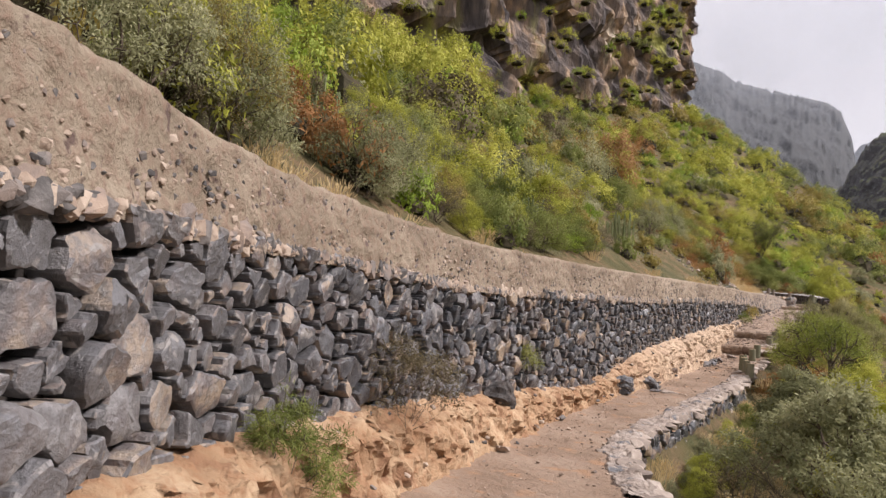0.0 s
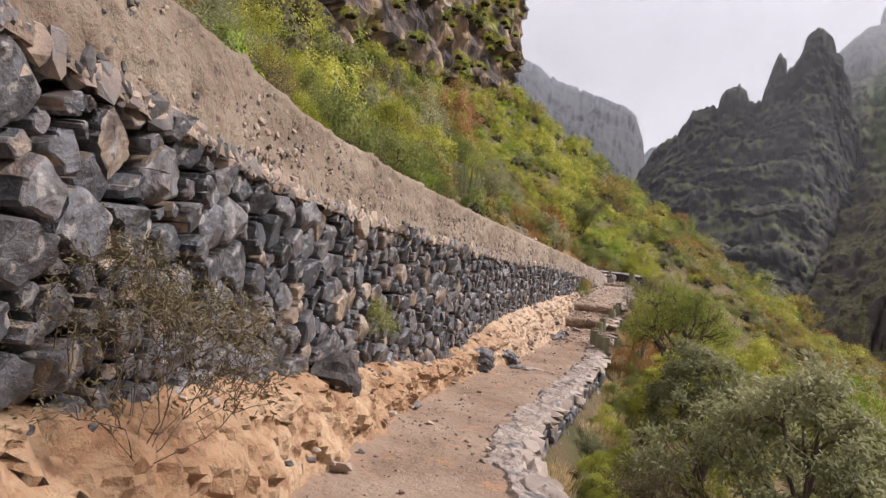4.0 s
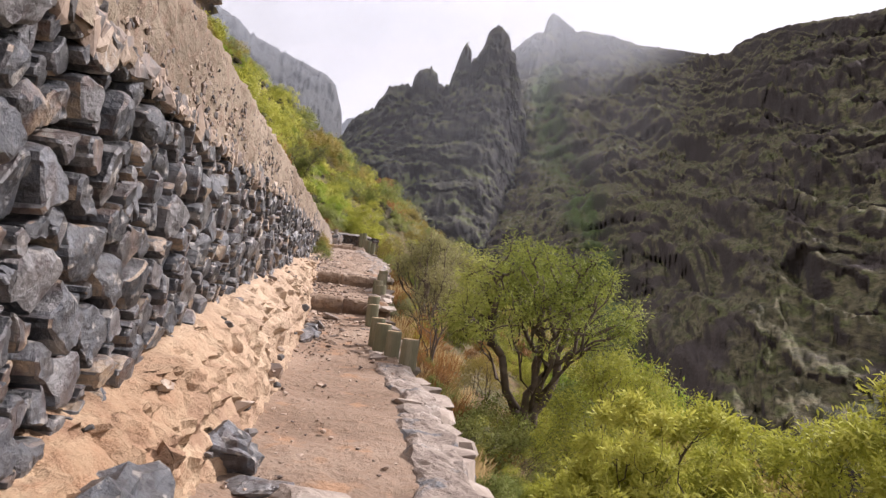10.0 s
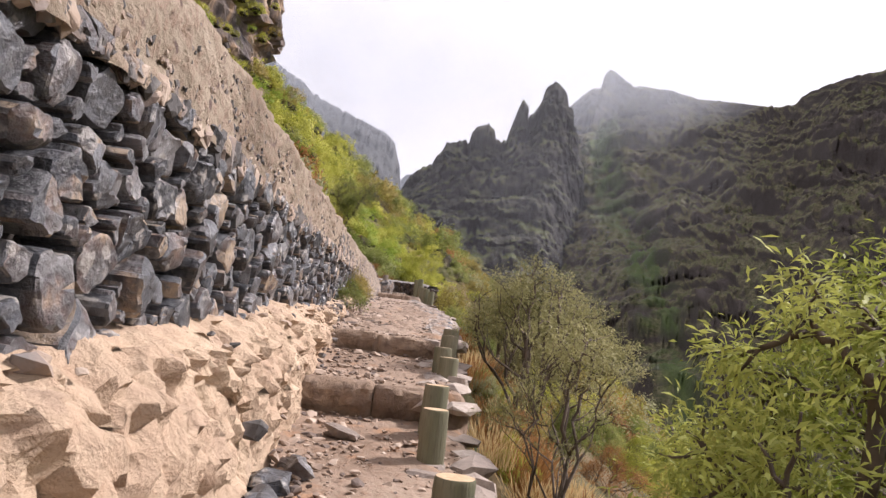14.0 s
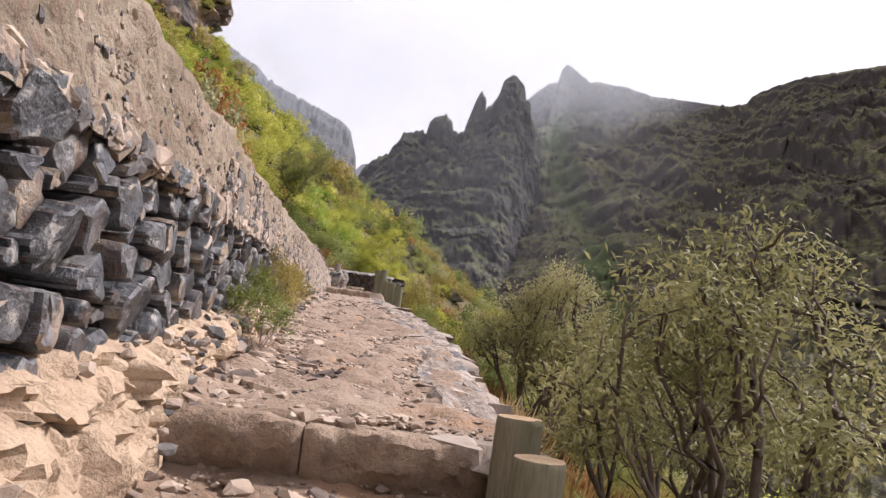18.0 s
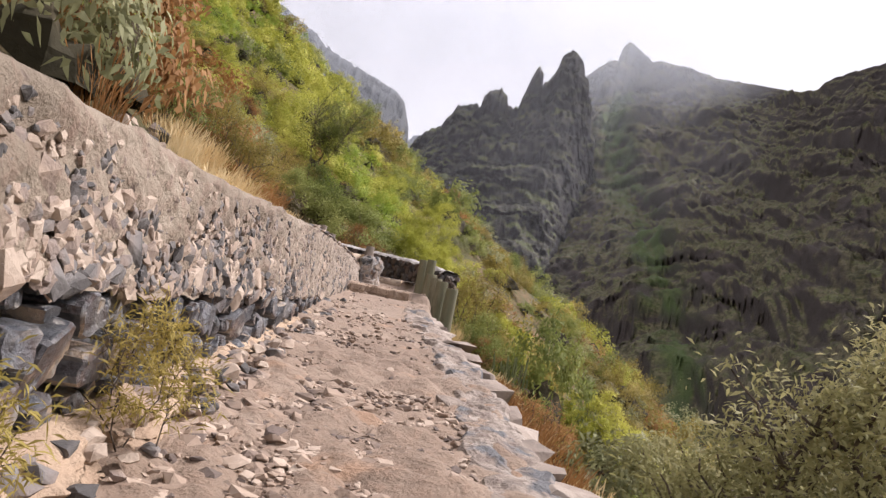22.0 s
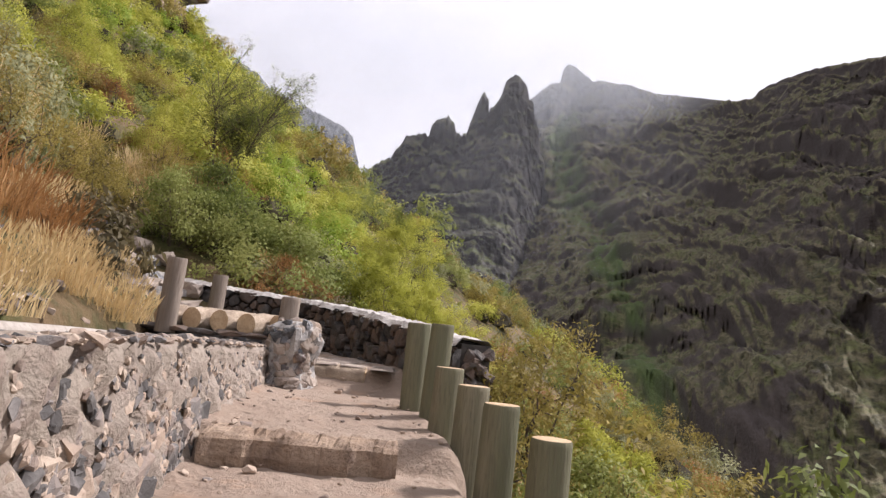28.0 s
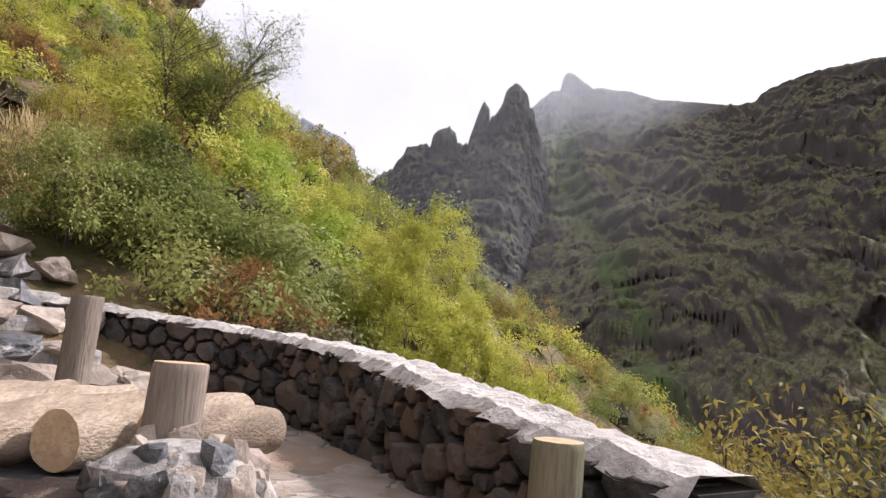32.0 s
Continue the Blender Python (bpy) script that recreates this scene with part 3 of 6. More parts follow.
def stone_mesh(rng, cell, place, depth=0.1, gap=0.012, back=0.24):
    """Vertices and faces of one broken stone that fills a cell; place(s, z, d) gives the world."""
    c, poly = cell
    rich = []
    for p, q in zip(poly, poly[1:] + poly[:1]):
        ln = math.hypot(q[0] - p[0], q[1] - p[1])
        if ln < 0.018:
            continue
        ux, uz = (q[0] - p[0]) / ln, (q[1] - p[1]) / ln
        cut = min(0.28 * ln, rng.uniform(0.006, 0.03))
        rich.append((p[0] + ux * cut, p[1] + uz * cut))
        m = int(ln / 0.06)
        for i in range(m):
            k, b = (i + rng.uniform(0.7, 1.3)) / (m + 1) * ln, rng.uniform(-0.018, 0.006)
            rich.append((p[0] + ux * k + uz * b, p[1] + uz * k - ux * b))
        rich.append((q[0] - ux * cut, q[1] - uz * cut))
    poly = rich if len(rich) >= 4 else poly
    cx = sum(p[0] for p in poly) / len(poly)
    cz = sum(p[1] for p in poly) / len(poly)
    size = sum(math.hypot(p[0] - cx, p[1] - cz) for p in poly) / len(poly)
    shrink = max(0.6, 1 - gap * rng.uniform(0.4, 1.5) / size)
    k = len(poly)
    out = min(depth, 0.5 * depth + 0.3 * size) * rng.uniform(0.35, 1.3)
    # the face of the stone: a few broken planes, each leaning its own way
    planes = [(rng.uniform(-0.2, 0.2), rng.uniform(-0.32, 0.16), out)]
    for _ in range(rng.choice((1, 1, 2, 3))):
        a, t = rng.uniform(0, 6.283), rng.uniform(0.35, 1.0)
        planes.append((math.cos(a) * t, math.sin(a) * t, out + rng.uniform(0.3, 0.8) * size * t))
    turn, push = rng.uniform(0, 6.283), rng.uniform(0.0, 0.3)

    def front(dx, dz):
        x, z = (cx + dx) * 9, (cz + dz) * 9
        worn = 0.10 * facet(x, z, c[0]) + 0.05 * noise.noise(Vector((x * 3.1, z * 3.1, c[1])))
        return min(pl[2] - pl[0] * dx - pl[1] * dz for pl in planes) + min(worn * 0.16, 0.5 * size * worn)

    verts = []
    rings = ((0.88, None), (1.0, 0.2), (0.965, 0.86), (0.86, 1.0), (0.5, 1.0))
    for f, share in rings:
        for p in poly:
            dx, dz = (p[0] - cx) * shrink, (p[1] - cz) * shrink
            if share is None:
                verts.append(place(cx + dx * f, cz + dz * f, -back))
                continue
            g = f * (1 + rng.uniform(-0.04, 0.015) if f < 1 else 1)
            dx, dz = dx * g, dz * g
            if f == 0.5:
                dx, dz = dx + math.cos(turn) * push * size * 0.5, dz + math.sin(turn) * push * size * 0.5
            d = front(dx, dz)
            verts.append(place(cx + dx, cz + dz, d * share - (0.015 if f == 1.0 else 0)))
    dx, dz = math.cos(turn) * push * size, math.sin(turn) * push * size
    verts.append(place(cx + dx, cz + dz, front(dx, dz)))
    faces = []
    ccw = sum(p[0] * q[1] - q[0] * p[1] for p, q in zip(poly, poly[1:] + poly[:1])) > 0
    for ring in range(len(rings) - 1):
        for i in range(k):
            a, b = ring * k + i, ring * k + (i + 1) % k
            faces.append((a, b, b + k, a + k))
    last = (len(rings) - 1) * k
    for i in range(k):
        faces.append((last + i, last + (i + 1) % k, last + k))
    if not ccw:
        faces = [f[::-1] for f in faces]
    return verts, faces


def stones(parent, cells, place, single, mats, name="stone", depth=0.1, gap=0.012, seed=5):
    """Lays the cells as stones: those for which single(c) holds as parts of their own, the rest joined."""
    rng = random.Random(seed)
    jv, jf, count = [], [], 0
    for cell in cells:
        v, f = stone_mesh(rng, cell, place, depth, gap)
        if single(cell[0]) and count < 300:
            ob = mesh_ob(name, v, f, mats[0], parent, smooth=True)
            ob.data.set_sharp_from_angle(angle=0.42)
            count += 1
        else:
            o = len(jv)
            jv += v
            jf += [tuple(i + o for i in q) for q in f]
    if jv:
        ob = mesh_ob("rubble", jv, jf, mats[1], parent, smooth=True)
        ob.data.set_sharp_from_angle(angle=0.42)
        tagged(ob, "close-set dark rubble stones", kind="stuff")


def build_wall():
    ys = np.linspace(-8, 52.25, 240)
    verts, prof = [], []
    for y in ys:
        x = WALL_X(y)
        prof = [(x - 0.16, BASE(y) - 0.3), (x - 0.16, JOINT(y) + 0.02), (x - 0.55, JOINT(y) + 0.02), (x - 0.55, BASE(y) - 0.3)]
        verts += [(px, y, pz) for px, pz in prof]
    n = len(ys)
    faces = []
    for i in range(n - 1):
        for j in range(4):
            a, b = i * 4 + j, i * 4 + (j + 1) % 4
            faces.append((a, a + 4, b + 4, b))
    faces += [(0, 1, 2, 3), tuple((n - 1) * 4 + j for j in (3, 2, 1, 0))]
    body = mesh_ob("wall_left", verts, faces, M_MORTAR)
    tagged(body, "dry-stone retaining wall of dark basalt rubble", "wall", kind="structure")
    # arc length along the wall
    yy = np.linspace(-8, 52.2, 1300)
    xx = np.array([WALL_X(y) for y in yy])
    ss = np.concatenate([[0], np.cumsum(np.hypot(np.diff(xx), np.diff(yy)))])
    y_of = lambda s: float(np.interp(s, ss, yy))

    def place(s, z, d):
        p, nrm, _ = wall_frame(y_of(s))
        return (p.x + nrm.x * d, p.y + nrm.y * d, z)

    rng = random.Random(11)
    s_mid = float(np.interp(19.5, yy, ss))
    lo, hi = (lambda s: BASE(y_of(s))), (lambda s: JOINT(y_of(s)) + 0.02)
    cells = rubble_cells(rng, 3.0, s_mid, lo, hi, 0.24) + rubble_cells(rng, s_mid + 0.05, float(ss[-1]) - 0.1, lo, hi, 0.21)
    stones(body, cells, place, lambda c: 12.3 < y_of(c[0]) < 17.2, (M_BASALT, M_BASALT_J), depth=0.085, gap=0.024)


# far mountains: slopes that fall from a ridge line towards the valley
def mountain(name, label, ridge, foot, rfar, rnear, mat, step, nv, amp, seed, depth=0.2, crag=0.1, band=1.0, gully=None, hollows=()):
    az0, az1 = ridge[0][0], ridge[-1][0]
    n = int((az1 - az0) / step)
    el, smooth = curve_of(ridge), softened(ridge, 2.2)
    rf, rn, fz = softened(rfar, 3.0), softened(rnear, 3.0), curve_of(foot)
    verts, green = [], []
    bed = softened(gully, 0.05) if gully else None
    for i in range(n + 1):
        a = az0 + (az1 - az0) * i / n
        sa, ca = math.sin(radians(a)), math.cos(radians(a))
        d1, d0, f0 = rf(a), rn(a), fz(a)
        jag = crag * fbm(a * 2.6, seed, 0, 5)
        for j in range(nv):
            v = (j / (nv - 1)) ** 1.15
            sharp = max(0.0, 1 - v / depth)
            e = (el(a) + jag) * sharp + smooth(a) * (1 - sharp)
            top = d1 * math.tan(radians(e)) + 5
            d = d1 + (d0 - d1) * v
            z = f0 + (top - f0) * (1 - v) ** 1.1
            x, y = 1.1 + d * sa, 42.6 + d * ca
            f = 1.0 / (0.11 * d1)
            # spurs and gullies that run down the slope, rock bands that cross it
            spur = noise.ridged_multi_fractal(Vector((x * f, y * f * 0.6, z * f * 0.55 + seed)), 1.0, 2.0, 3, 0.9, 1.6) - 1.0
            lump = fbm(x * f * 2.6, y * f * 2.6, z * f * 3.4 + seed, 5)
            grain = fbm(x * f * 14, y * f * 14, z * f * 16 + seed, 3)
            zt = z / (0.062 * d1) + 0.8 * fbm(x * f * 0.7, y * f * 0.7, seed, 3)
            fr = zt - math.floor(zt)
            where = min(1.0, max(0.0, 0.45 + 1.5 * fbm(x * f * 0.9, y * f * 0.9, z * f + 4 + seed, 3)))
            ledge = (min(1.0, max(0.0, (fr - 0.55) * 3.2)) - fr) * where * band
            fade = min(1.0, v / 0.05)
            k = amp * d1 * fade * (0.5 + 0.5 * (1 - v))
            block = facet(x * f * 3.1 + 0.4 * lump, y * f * 3.1, z * f * 6.5 + seed) + 0.55 * facet(x * f * 8, y * f * 8, z * f * 17 + lump)
            o = k * (0.5 * spur + 0.5 * lump + 0.24 * grain + 0.42 * block)
            if bed:
                off = (a - bed(v)) / (0.8 + 1.2 * v) + 0.5 * lump
                cut = math.exp(-off * off)
                o -= 0.035 * d1 * cut * fade * (1 - 0.6 * v)
                green.append(min(0.8, cut * (0.45 + 1.1 * grain + 0.6 * lump)) if v > 0.2 else 0.0)
            for ha, he, wa, we in hollows:
                e1 = math.degrees(math.atan2(z - 5, d))
                h = ((a - ha) / wa + 0.5 * lump) ** 4 + ((e1 - he) / we + 0.3 * lump) ** 4
                if h < 4:
                    o -= 0.016 * d1 / (1 + h)
            verts.append((x - sa * o, y - ca * o, z + k * (0.22 * lump + 0.15 * grain + 0.8 * ledge)))
    ob = mesh_ob(name, verts, grid_faces(n + 1, nv), mat, smooth=True)
    if green:
        ob.data.attributes.new("growth", "FLOAT", "POINT").data.foreach_set("value", np.clip(green, 0, 1))
    tagged(ob, label, "mountain", kind="structure")


def build_mountains():
    mountain("backdrop_ridge", "far ridge with a sheer end, grey-blue haze put into its colour", [(-40, 27), (-24, 24), (-14.8, 20.4), (-12.7, 19.5), (-11.6, 18.7), (-10.5, 18.3), (-8.2, 17.6), (-6.6, 17.1), (-5.2, 16.6), (-4.3, 16.0), (-3.9, 14.8), (-3.5, 13.6), (-2.6, 6)],
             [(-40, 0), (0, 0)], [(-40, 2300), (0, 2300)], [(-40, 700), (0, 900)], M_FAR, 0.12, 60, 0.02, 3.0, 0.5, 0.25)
    mountain("backdrop_saddle", "far hill in the notch, pale haze put into its colour", [(-5, 11), (-3, 13.4), (-1.5, 13.9), (0, 13), (3, 12)], [(-5, 0), (3, 0)], [(-5, 2600), (3, 2600)], [(-5, 1800), (3, 1800)], M_FAR2, 0.1, 20, 0.01, 9.0)
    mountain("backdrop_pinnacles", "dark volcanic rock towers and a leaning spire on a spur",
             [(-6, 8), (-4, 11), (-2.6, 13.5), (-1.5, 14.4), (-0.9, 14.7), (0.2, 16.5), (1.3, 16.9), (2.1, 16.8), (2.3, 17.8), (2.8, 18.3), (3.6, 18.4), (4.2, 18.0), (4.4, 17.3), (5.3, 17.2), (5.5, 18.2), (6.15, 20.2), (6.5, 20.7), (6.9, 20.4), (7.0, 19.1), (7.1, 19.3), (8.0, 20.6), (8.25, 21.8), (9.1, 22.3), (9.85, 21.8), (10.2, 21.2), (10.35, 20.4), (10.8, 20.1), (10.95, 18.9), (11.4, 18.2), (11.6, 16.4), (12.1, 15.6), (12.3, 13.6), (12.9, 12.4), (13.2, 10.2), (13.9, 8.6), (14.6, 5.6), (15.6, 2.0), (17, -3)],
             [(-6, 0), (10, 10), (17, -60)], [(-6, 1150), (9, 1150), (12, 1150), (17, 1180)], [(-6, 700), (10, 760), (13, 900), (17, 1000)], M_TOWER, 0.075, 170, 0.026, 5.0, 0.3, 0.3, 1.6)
    mountain("backdrop_massif", "brown-green mountainside with dark rock bands and a green gully",
             [(-9, 6), (-3, 9), (2, 13), (7, 17.5), (10.8, 20.7), (12.1, 21.8), (12.9, 21.9), (13.0, 22.8), (13.5, 23.4), (14.7, 22.7), (15.7, 22.0), (16.2, 22.2), (17.8, 21.9), (19.5, 21.6), (20.9, 21.2), (24, 20.9), (26.7, 20.5), (28, 20.6), (29.1, 21.5), (30.2, 21.9), (32.3, 22.5), (35.3, 22.8), (38.2, 23.0), (45, 24), (60, 26), (85, 25), (110, 22)],
             [(-9, -74), (110, -74)], [(-9, 1800), (17, 1800), (23, 1450), (28, 1000), (33, 760), (38, 620), (110, 560)], [(-9, 620), (12, 600), (20, 330), (30, 160), (110, 130)], M_MOUNT, 0.095, 250, 0.026, 5.0, 0.12, 0.14, 2.2,
             gully=[(0.0, 14.6), (0.35, 13.4), (0.55, 14.6), (0.7, 17.8), (0.85, 21), (1.0, 27)], hollows=[(33.7, 8.9, 0.9, 0.6), (28.9, 14.8, 0.5, 0.8), (23.7, 16.6, 0.6, 0.7), (35.6, 5.4, 0.9, 0.45), (31.2, 13.4, 0.5, 0.7), (37.6, 12.5, 0.9, 1.2)])
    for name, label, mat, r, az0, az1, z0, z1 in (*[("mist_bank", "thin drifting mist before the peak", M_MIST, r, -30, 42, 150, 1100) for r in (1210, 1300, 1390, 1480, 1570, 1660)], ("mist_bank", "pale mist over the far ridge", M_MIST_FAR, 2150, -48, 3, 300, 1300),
                                                  ("mist_bank", "faint sheet added before the rock towers, standing in for air haze", M_AIR_HAZE, 690, -34, 27, -70, 700)):
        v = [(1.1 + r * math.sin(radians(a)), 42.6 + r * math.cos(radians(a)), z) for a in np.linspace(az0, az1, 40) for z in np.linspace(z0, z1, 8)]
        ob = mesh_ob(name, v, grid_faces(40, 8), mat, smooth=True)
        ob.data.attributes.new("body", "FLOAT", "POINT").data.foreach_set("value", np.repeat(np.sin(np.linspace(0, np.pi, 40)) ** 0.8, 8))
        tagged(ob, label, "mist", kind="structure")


def build_cliff():
    line = [(-27, 137), (-28, 118), (-30, 96), (-34, 78), (-44, 64), (-60, 50), (-80, 30), (-95, 0)]
    pts = []
    for (x0, y0), (x1, y1) in zip(line, line[1:]):
        for k in range(56):
            pts.append((x0 + (x1 - x0) * k / 56, y0 + (y1 - y0) * k / 56))
    # round the far corner so that the face turns away into the valley
    pts = [(-75, 165), (-55, 158), (-40, 150), (-31, 144)] + pts
    nv = 90
    verts = []
    for i, (x, y) in enumerate(pts):
        zb = terrain(x + 2, min(y, 150)) - 5
        for j in range(nv):
            v = j / (nv - 1)
            z = zb + 75 * v
            col = noise.ridged_multi_fractal(Vector((x * 0.16, y * 0.16, z * 0.03)), 0.9, 2.2, 6, 0.9, 2) - 1.2
            zt = z / 11 + 0.8 * fbm(x * 0.05, y * 0.05, 4)
            fr = zt - math.floor(zt)
            o = 2.6 * col + 2.6 * fbm(x * 0.2, y * 0.2, z * 0.16, 6) + 3.2 * (0.5 - fr) * (0.6 + 0.8 * abs(fbm(x * 0.06, y * 0.06, 7))) - 2.0 * v
            verts.append((x + o * 0.95, y + o * 0.12, z + 0.8 * fbm(x * 0.3, y * 0.3, z * 0.3)))
    ob = mesh_ob("cliff", verts, grid_faces(len(pts), nv), M_CLIFF, smooth=False)
    tagged(ob, "tall dark basalt cliff with ochre ledges", "cliff", kind="structure")


# ---- plants ----
def leaf_arrays(gen, centres, dirs, length, width, droop=0.0, jitter=0.6, face=None, share=0.7, loose=0.33):
    """Many small pointed leaves: four corners each. face: outward directions that most of the blades turn their faces to."""
    n = len(centres)
    d = dirs + gen.uniform(-jitter, jitter, (n, 3)) - (0, 0, droop)
    d /= np.linalg.norm(d, axis=1, keepdims=True) + 1e-6
    side = np.cross(d, gen.normal(size=(n, 3)))
    side /= np.linalg.norm(side, axis=1, keepdims=True) + 1e-6
    if face is not None:
        out = face / (np.linalg.norm(face, axis=1, keepdims=True) + 1e-6) + gen.normal(size=(n, 3)) * loose
        out /= np.linalg.norm(out, axis=1, keepdims=True) + 1e-6
        flat = np.cross(out, gen.normal(size=(n, 3)) + (0, 0, 0.6))
        flat /= np.linalg.norm(flat, axis=1, keepdims=True) + 1e-6
        lie = gen.random((n, 1)) < share
        side = np.where(lie, flat, side)
        d = np.where(lie, np.cross(flat, out), d)
    ln = length * gen.uniform(0.6, 1.3, (n, 1))
    wd = width * gen.uniform(0.7, 1.3, (n, 1))
    bend = np.hstack([np.zeros((n, 2)), -0.18 * ln])
    mid = centres + d * ln * 0.5
    return np.stack([centres, mid + side * wd * 0.5, centres + d * ln + bend, mid - side * wd * 0.5], 1).reshape(-1, 3)


def quad_cloud(name, verts, mat, parent=None):
    """A mesh of loose quads from corner after corner."""
    n = len(verts) // 4
    me = bpy.data.meshes.new(name)
    me.vertices.add(4 * n)
    me.loops.add(4 * n)
    me.polygons.add(n)
    me.vertices.foreach_set("co", np.asarray(verts, np.float32).ravel())
    me.loops.foreach_set("vertex_index", np.arange(4 * n, dtype=np.int32))
    me.polygons.foreach_set("loop_start", np.arange(0, 4 * n, 4, dtype=np.int32))
    me.update(calc_edges=True)
    me.materials.append(mat)
    ob = new(name, me)
    ob.parent = parent
    return ob


def tube(verts, faces, pts, r0, r1, k=5):
    o = len(verts)
    n = len(pts)
    for i, p in enumerate(pts):
        a, b = Vector(pts[max(0, i - 1)]), Vector(pts[min(n - 1, i + 1)])
        d = (b - a).normalized()
        u = d.orthogonal().normalized()
        w = d.cross(u)
        r = r0 + (r1 - r0) * i / (n - 1)
        for q in range(k):
            t = 2 * math.pi * q / k
            verts.append(Vector(p) + (u * math.cos(t) + w * math.sin(t)) * r)
    for i in range(n - 1):
        for q in range(k):
            a, b = o + i * k + q, o + i * k + (q + 1) % k
            faces.append((a, b, b + k, a + k))
    faces.append(tuple(o + (n - 1) * k + q for q in range(k)))


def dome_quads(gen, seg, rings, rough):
    """Filler for the inside of a crown: a lumpy dome of unit size, corner after corner."""
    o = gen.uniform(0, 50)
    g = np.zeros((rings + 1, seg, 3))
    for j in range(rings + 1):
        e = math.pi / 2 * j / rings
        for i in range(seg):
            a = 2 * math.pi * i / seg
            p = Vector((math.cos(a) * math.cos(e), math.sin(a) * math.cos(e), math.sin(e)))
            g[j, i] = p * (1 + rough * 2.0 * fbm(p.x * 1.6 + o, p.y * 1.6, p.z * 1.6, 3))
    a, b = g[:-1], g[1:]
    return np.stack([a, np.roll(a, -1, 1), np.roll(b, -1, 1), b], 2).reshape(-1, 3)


def forked(rng, gen, targets, r0, bv, bf, stems=0):
    """Branches that fork from the root until each reaches its own tip; gives the way in which every tip points."""
    ways = np.zeros_like(targets)
    total = len(targets)

    def grow(pos, some, r):
        if len(some) == 1:
            end = targets[some[0]]
            mid = (pos + end) / 2 + gen.normal(size=3) * 0.06 * np.linalg.norm(end - pos)
            tube(bv, bf, [pos, mid, end], r, max(0.0016, 0.6 * r), 4)
            ways[some[0]] = (end - mid) / (np.linalg.norm(end - mid) + 1e-6)
            return
        off = targets[some] - pos
        off = off / (np.linalg.norm(off, axis=1, keepdims=True) + 1e-6)
        a = off[rng.randrange(len(some))]
        b = off[int(np.argmin(off @ a))]
        left = off @ a > off @ b
        if left.all() or not left.any():
            left = np.arange(len(some)) % 2 == 0
        for part_of in (some[left], some[~left]):
            mean = targets[part_of].mean(0)
            child = pos + (mean - pos) * rng.uniform(0.3, 0.5) + gen.normal(size=3) * 0.07 * np.linalg.norm(mean - pos)
            rc = max(0.0022, r0 * (len(part_of) / total) ** 0.42)
            mid = (pos + child) / 2 + gen.normal(size=3) * 0.09 * np.linalg.norm(child - pos)
            tube(bv, bf, [pos, mid, child], r, rc, 6 if rc > 0.012 else 4)
            grow(child, part_of, rc)

    angle = np.arctan2(targets[:, 1], targets[:, 0]) + gen.normal(size=total) * 0.25
    stems = max(1, min(stems or 7, total // 25))
    sector = ((angle / (2 * np.pi) + rng.random()) * stems % stems).astype(int)
    for q in range(stems):
        some = np.nonzero(sector == q)[0]
        if len(some):
            a = rng.uniform(0, 6.283)
            grow(np.array([math.cos(a) * r0 * 2.2, math.sin(a) * r0 * 2.2, -0.15]), some, r0 * (len(some) / total) ** 0.3)
    return ways


def shrub(name, label, leaf, seed, radius, height, limbs, twigs, leaves, length, width, droop=0.0, r0=0.03, cluster=0.12, group="", shell=0.0, low=0.0):
    """A shrub with forking limbs that carry tufts of leaves at their ends."""
    rng = random.Random(seed)
    gen = np.random.default_rng(seed)
    root = thing(name, label, "shrub", group)
    n = max(24, int(limbs * twigs * 0.55))
    bottom = low or (0.04 if shell > 0.3 else 0.2)
    u = gen.uniform(0, 2 * np.pi, n)
    h = bottom + (1 - bottom) * gen.random(n) ** 0.75
    q = np.sqrt(np.maximum(0.0, 1 - h ** 2.1)) * np.where(gen.random(n) < 0.72, gen.uniform(0.8, 1.0, n), gen.uniform(0.3, 0.8, n))
    targets = np.column_stack([np.cos(u) * q * radius, np.sin(u) * q * radius, h * height * gen.uniform(0.82, 1.0, n)])
    lump = np.array([1 + 0.42 * fbm(p[0] / radius * 1.5 + seed, p[1] / radius * 1.5, p[2] / height * 1.5, 3) for p in targets])
    targets *= lump[:, None]
    bv, bf = [], []
    ways = forked(rng, gen, targets, r0, bv, bf, 4 if low > 0.3 else 0)
    mesh_ob("branchwork", bv, bf, M_TWIG, root, smooth=True)
    sizes = gen.uniform(0.4, 1.6, n)
    pick = gen.choice(n, leaves, p=sizes / sizes.sum())
    tip, way = targets[pick], ways[pick]
    ball = gen.normal(size=(leaves, 3))
    tuft = max(0.035, 0.62 * cluster * radius)
    c = tip + ball * tuft * (1, 1, 0.8) - way * (gen.random((leaves, 1)) ** 2 * tuft * 1.6)
    c[:, 2] = np.maximum(c[:, 2], 0.02 * height)
    nn = ball * 0.8 + way * 0.8 + (0, 0, 0.25)
    face = np.column_stack([c[:, 0] / radius, c[:, 1] / radius, 0.3 + 0.6 * c[:, 2] / height]) + ball * 0.55
    quad_cloud("foliage", leaf_arrays(gen, c, nn, length, width, droop, 0.5, face, 0.6, 0.35), M_LEAF[leaf], root)
    return root


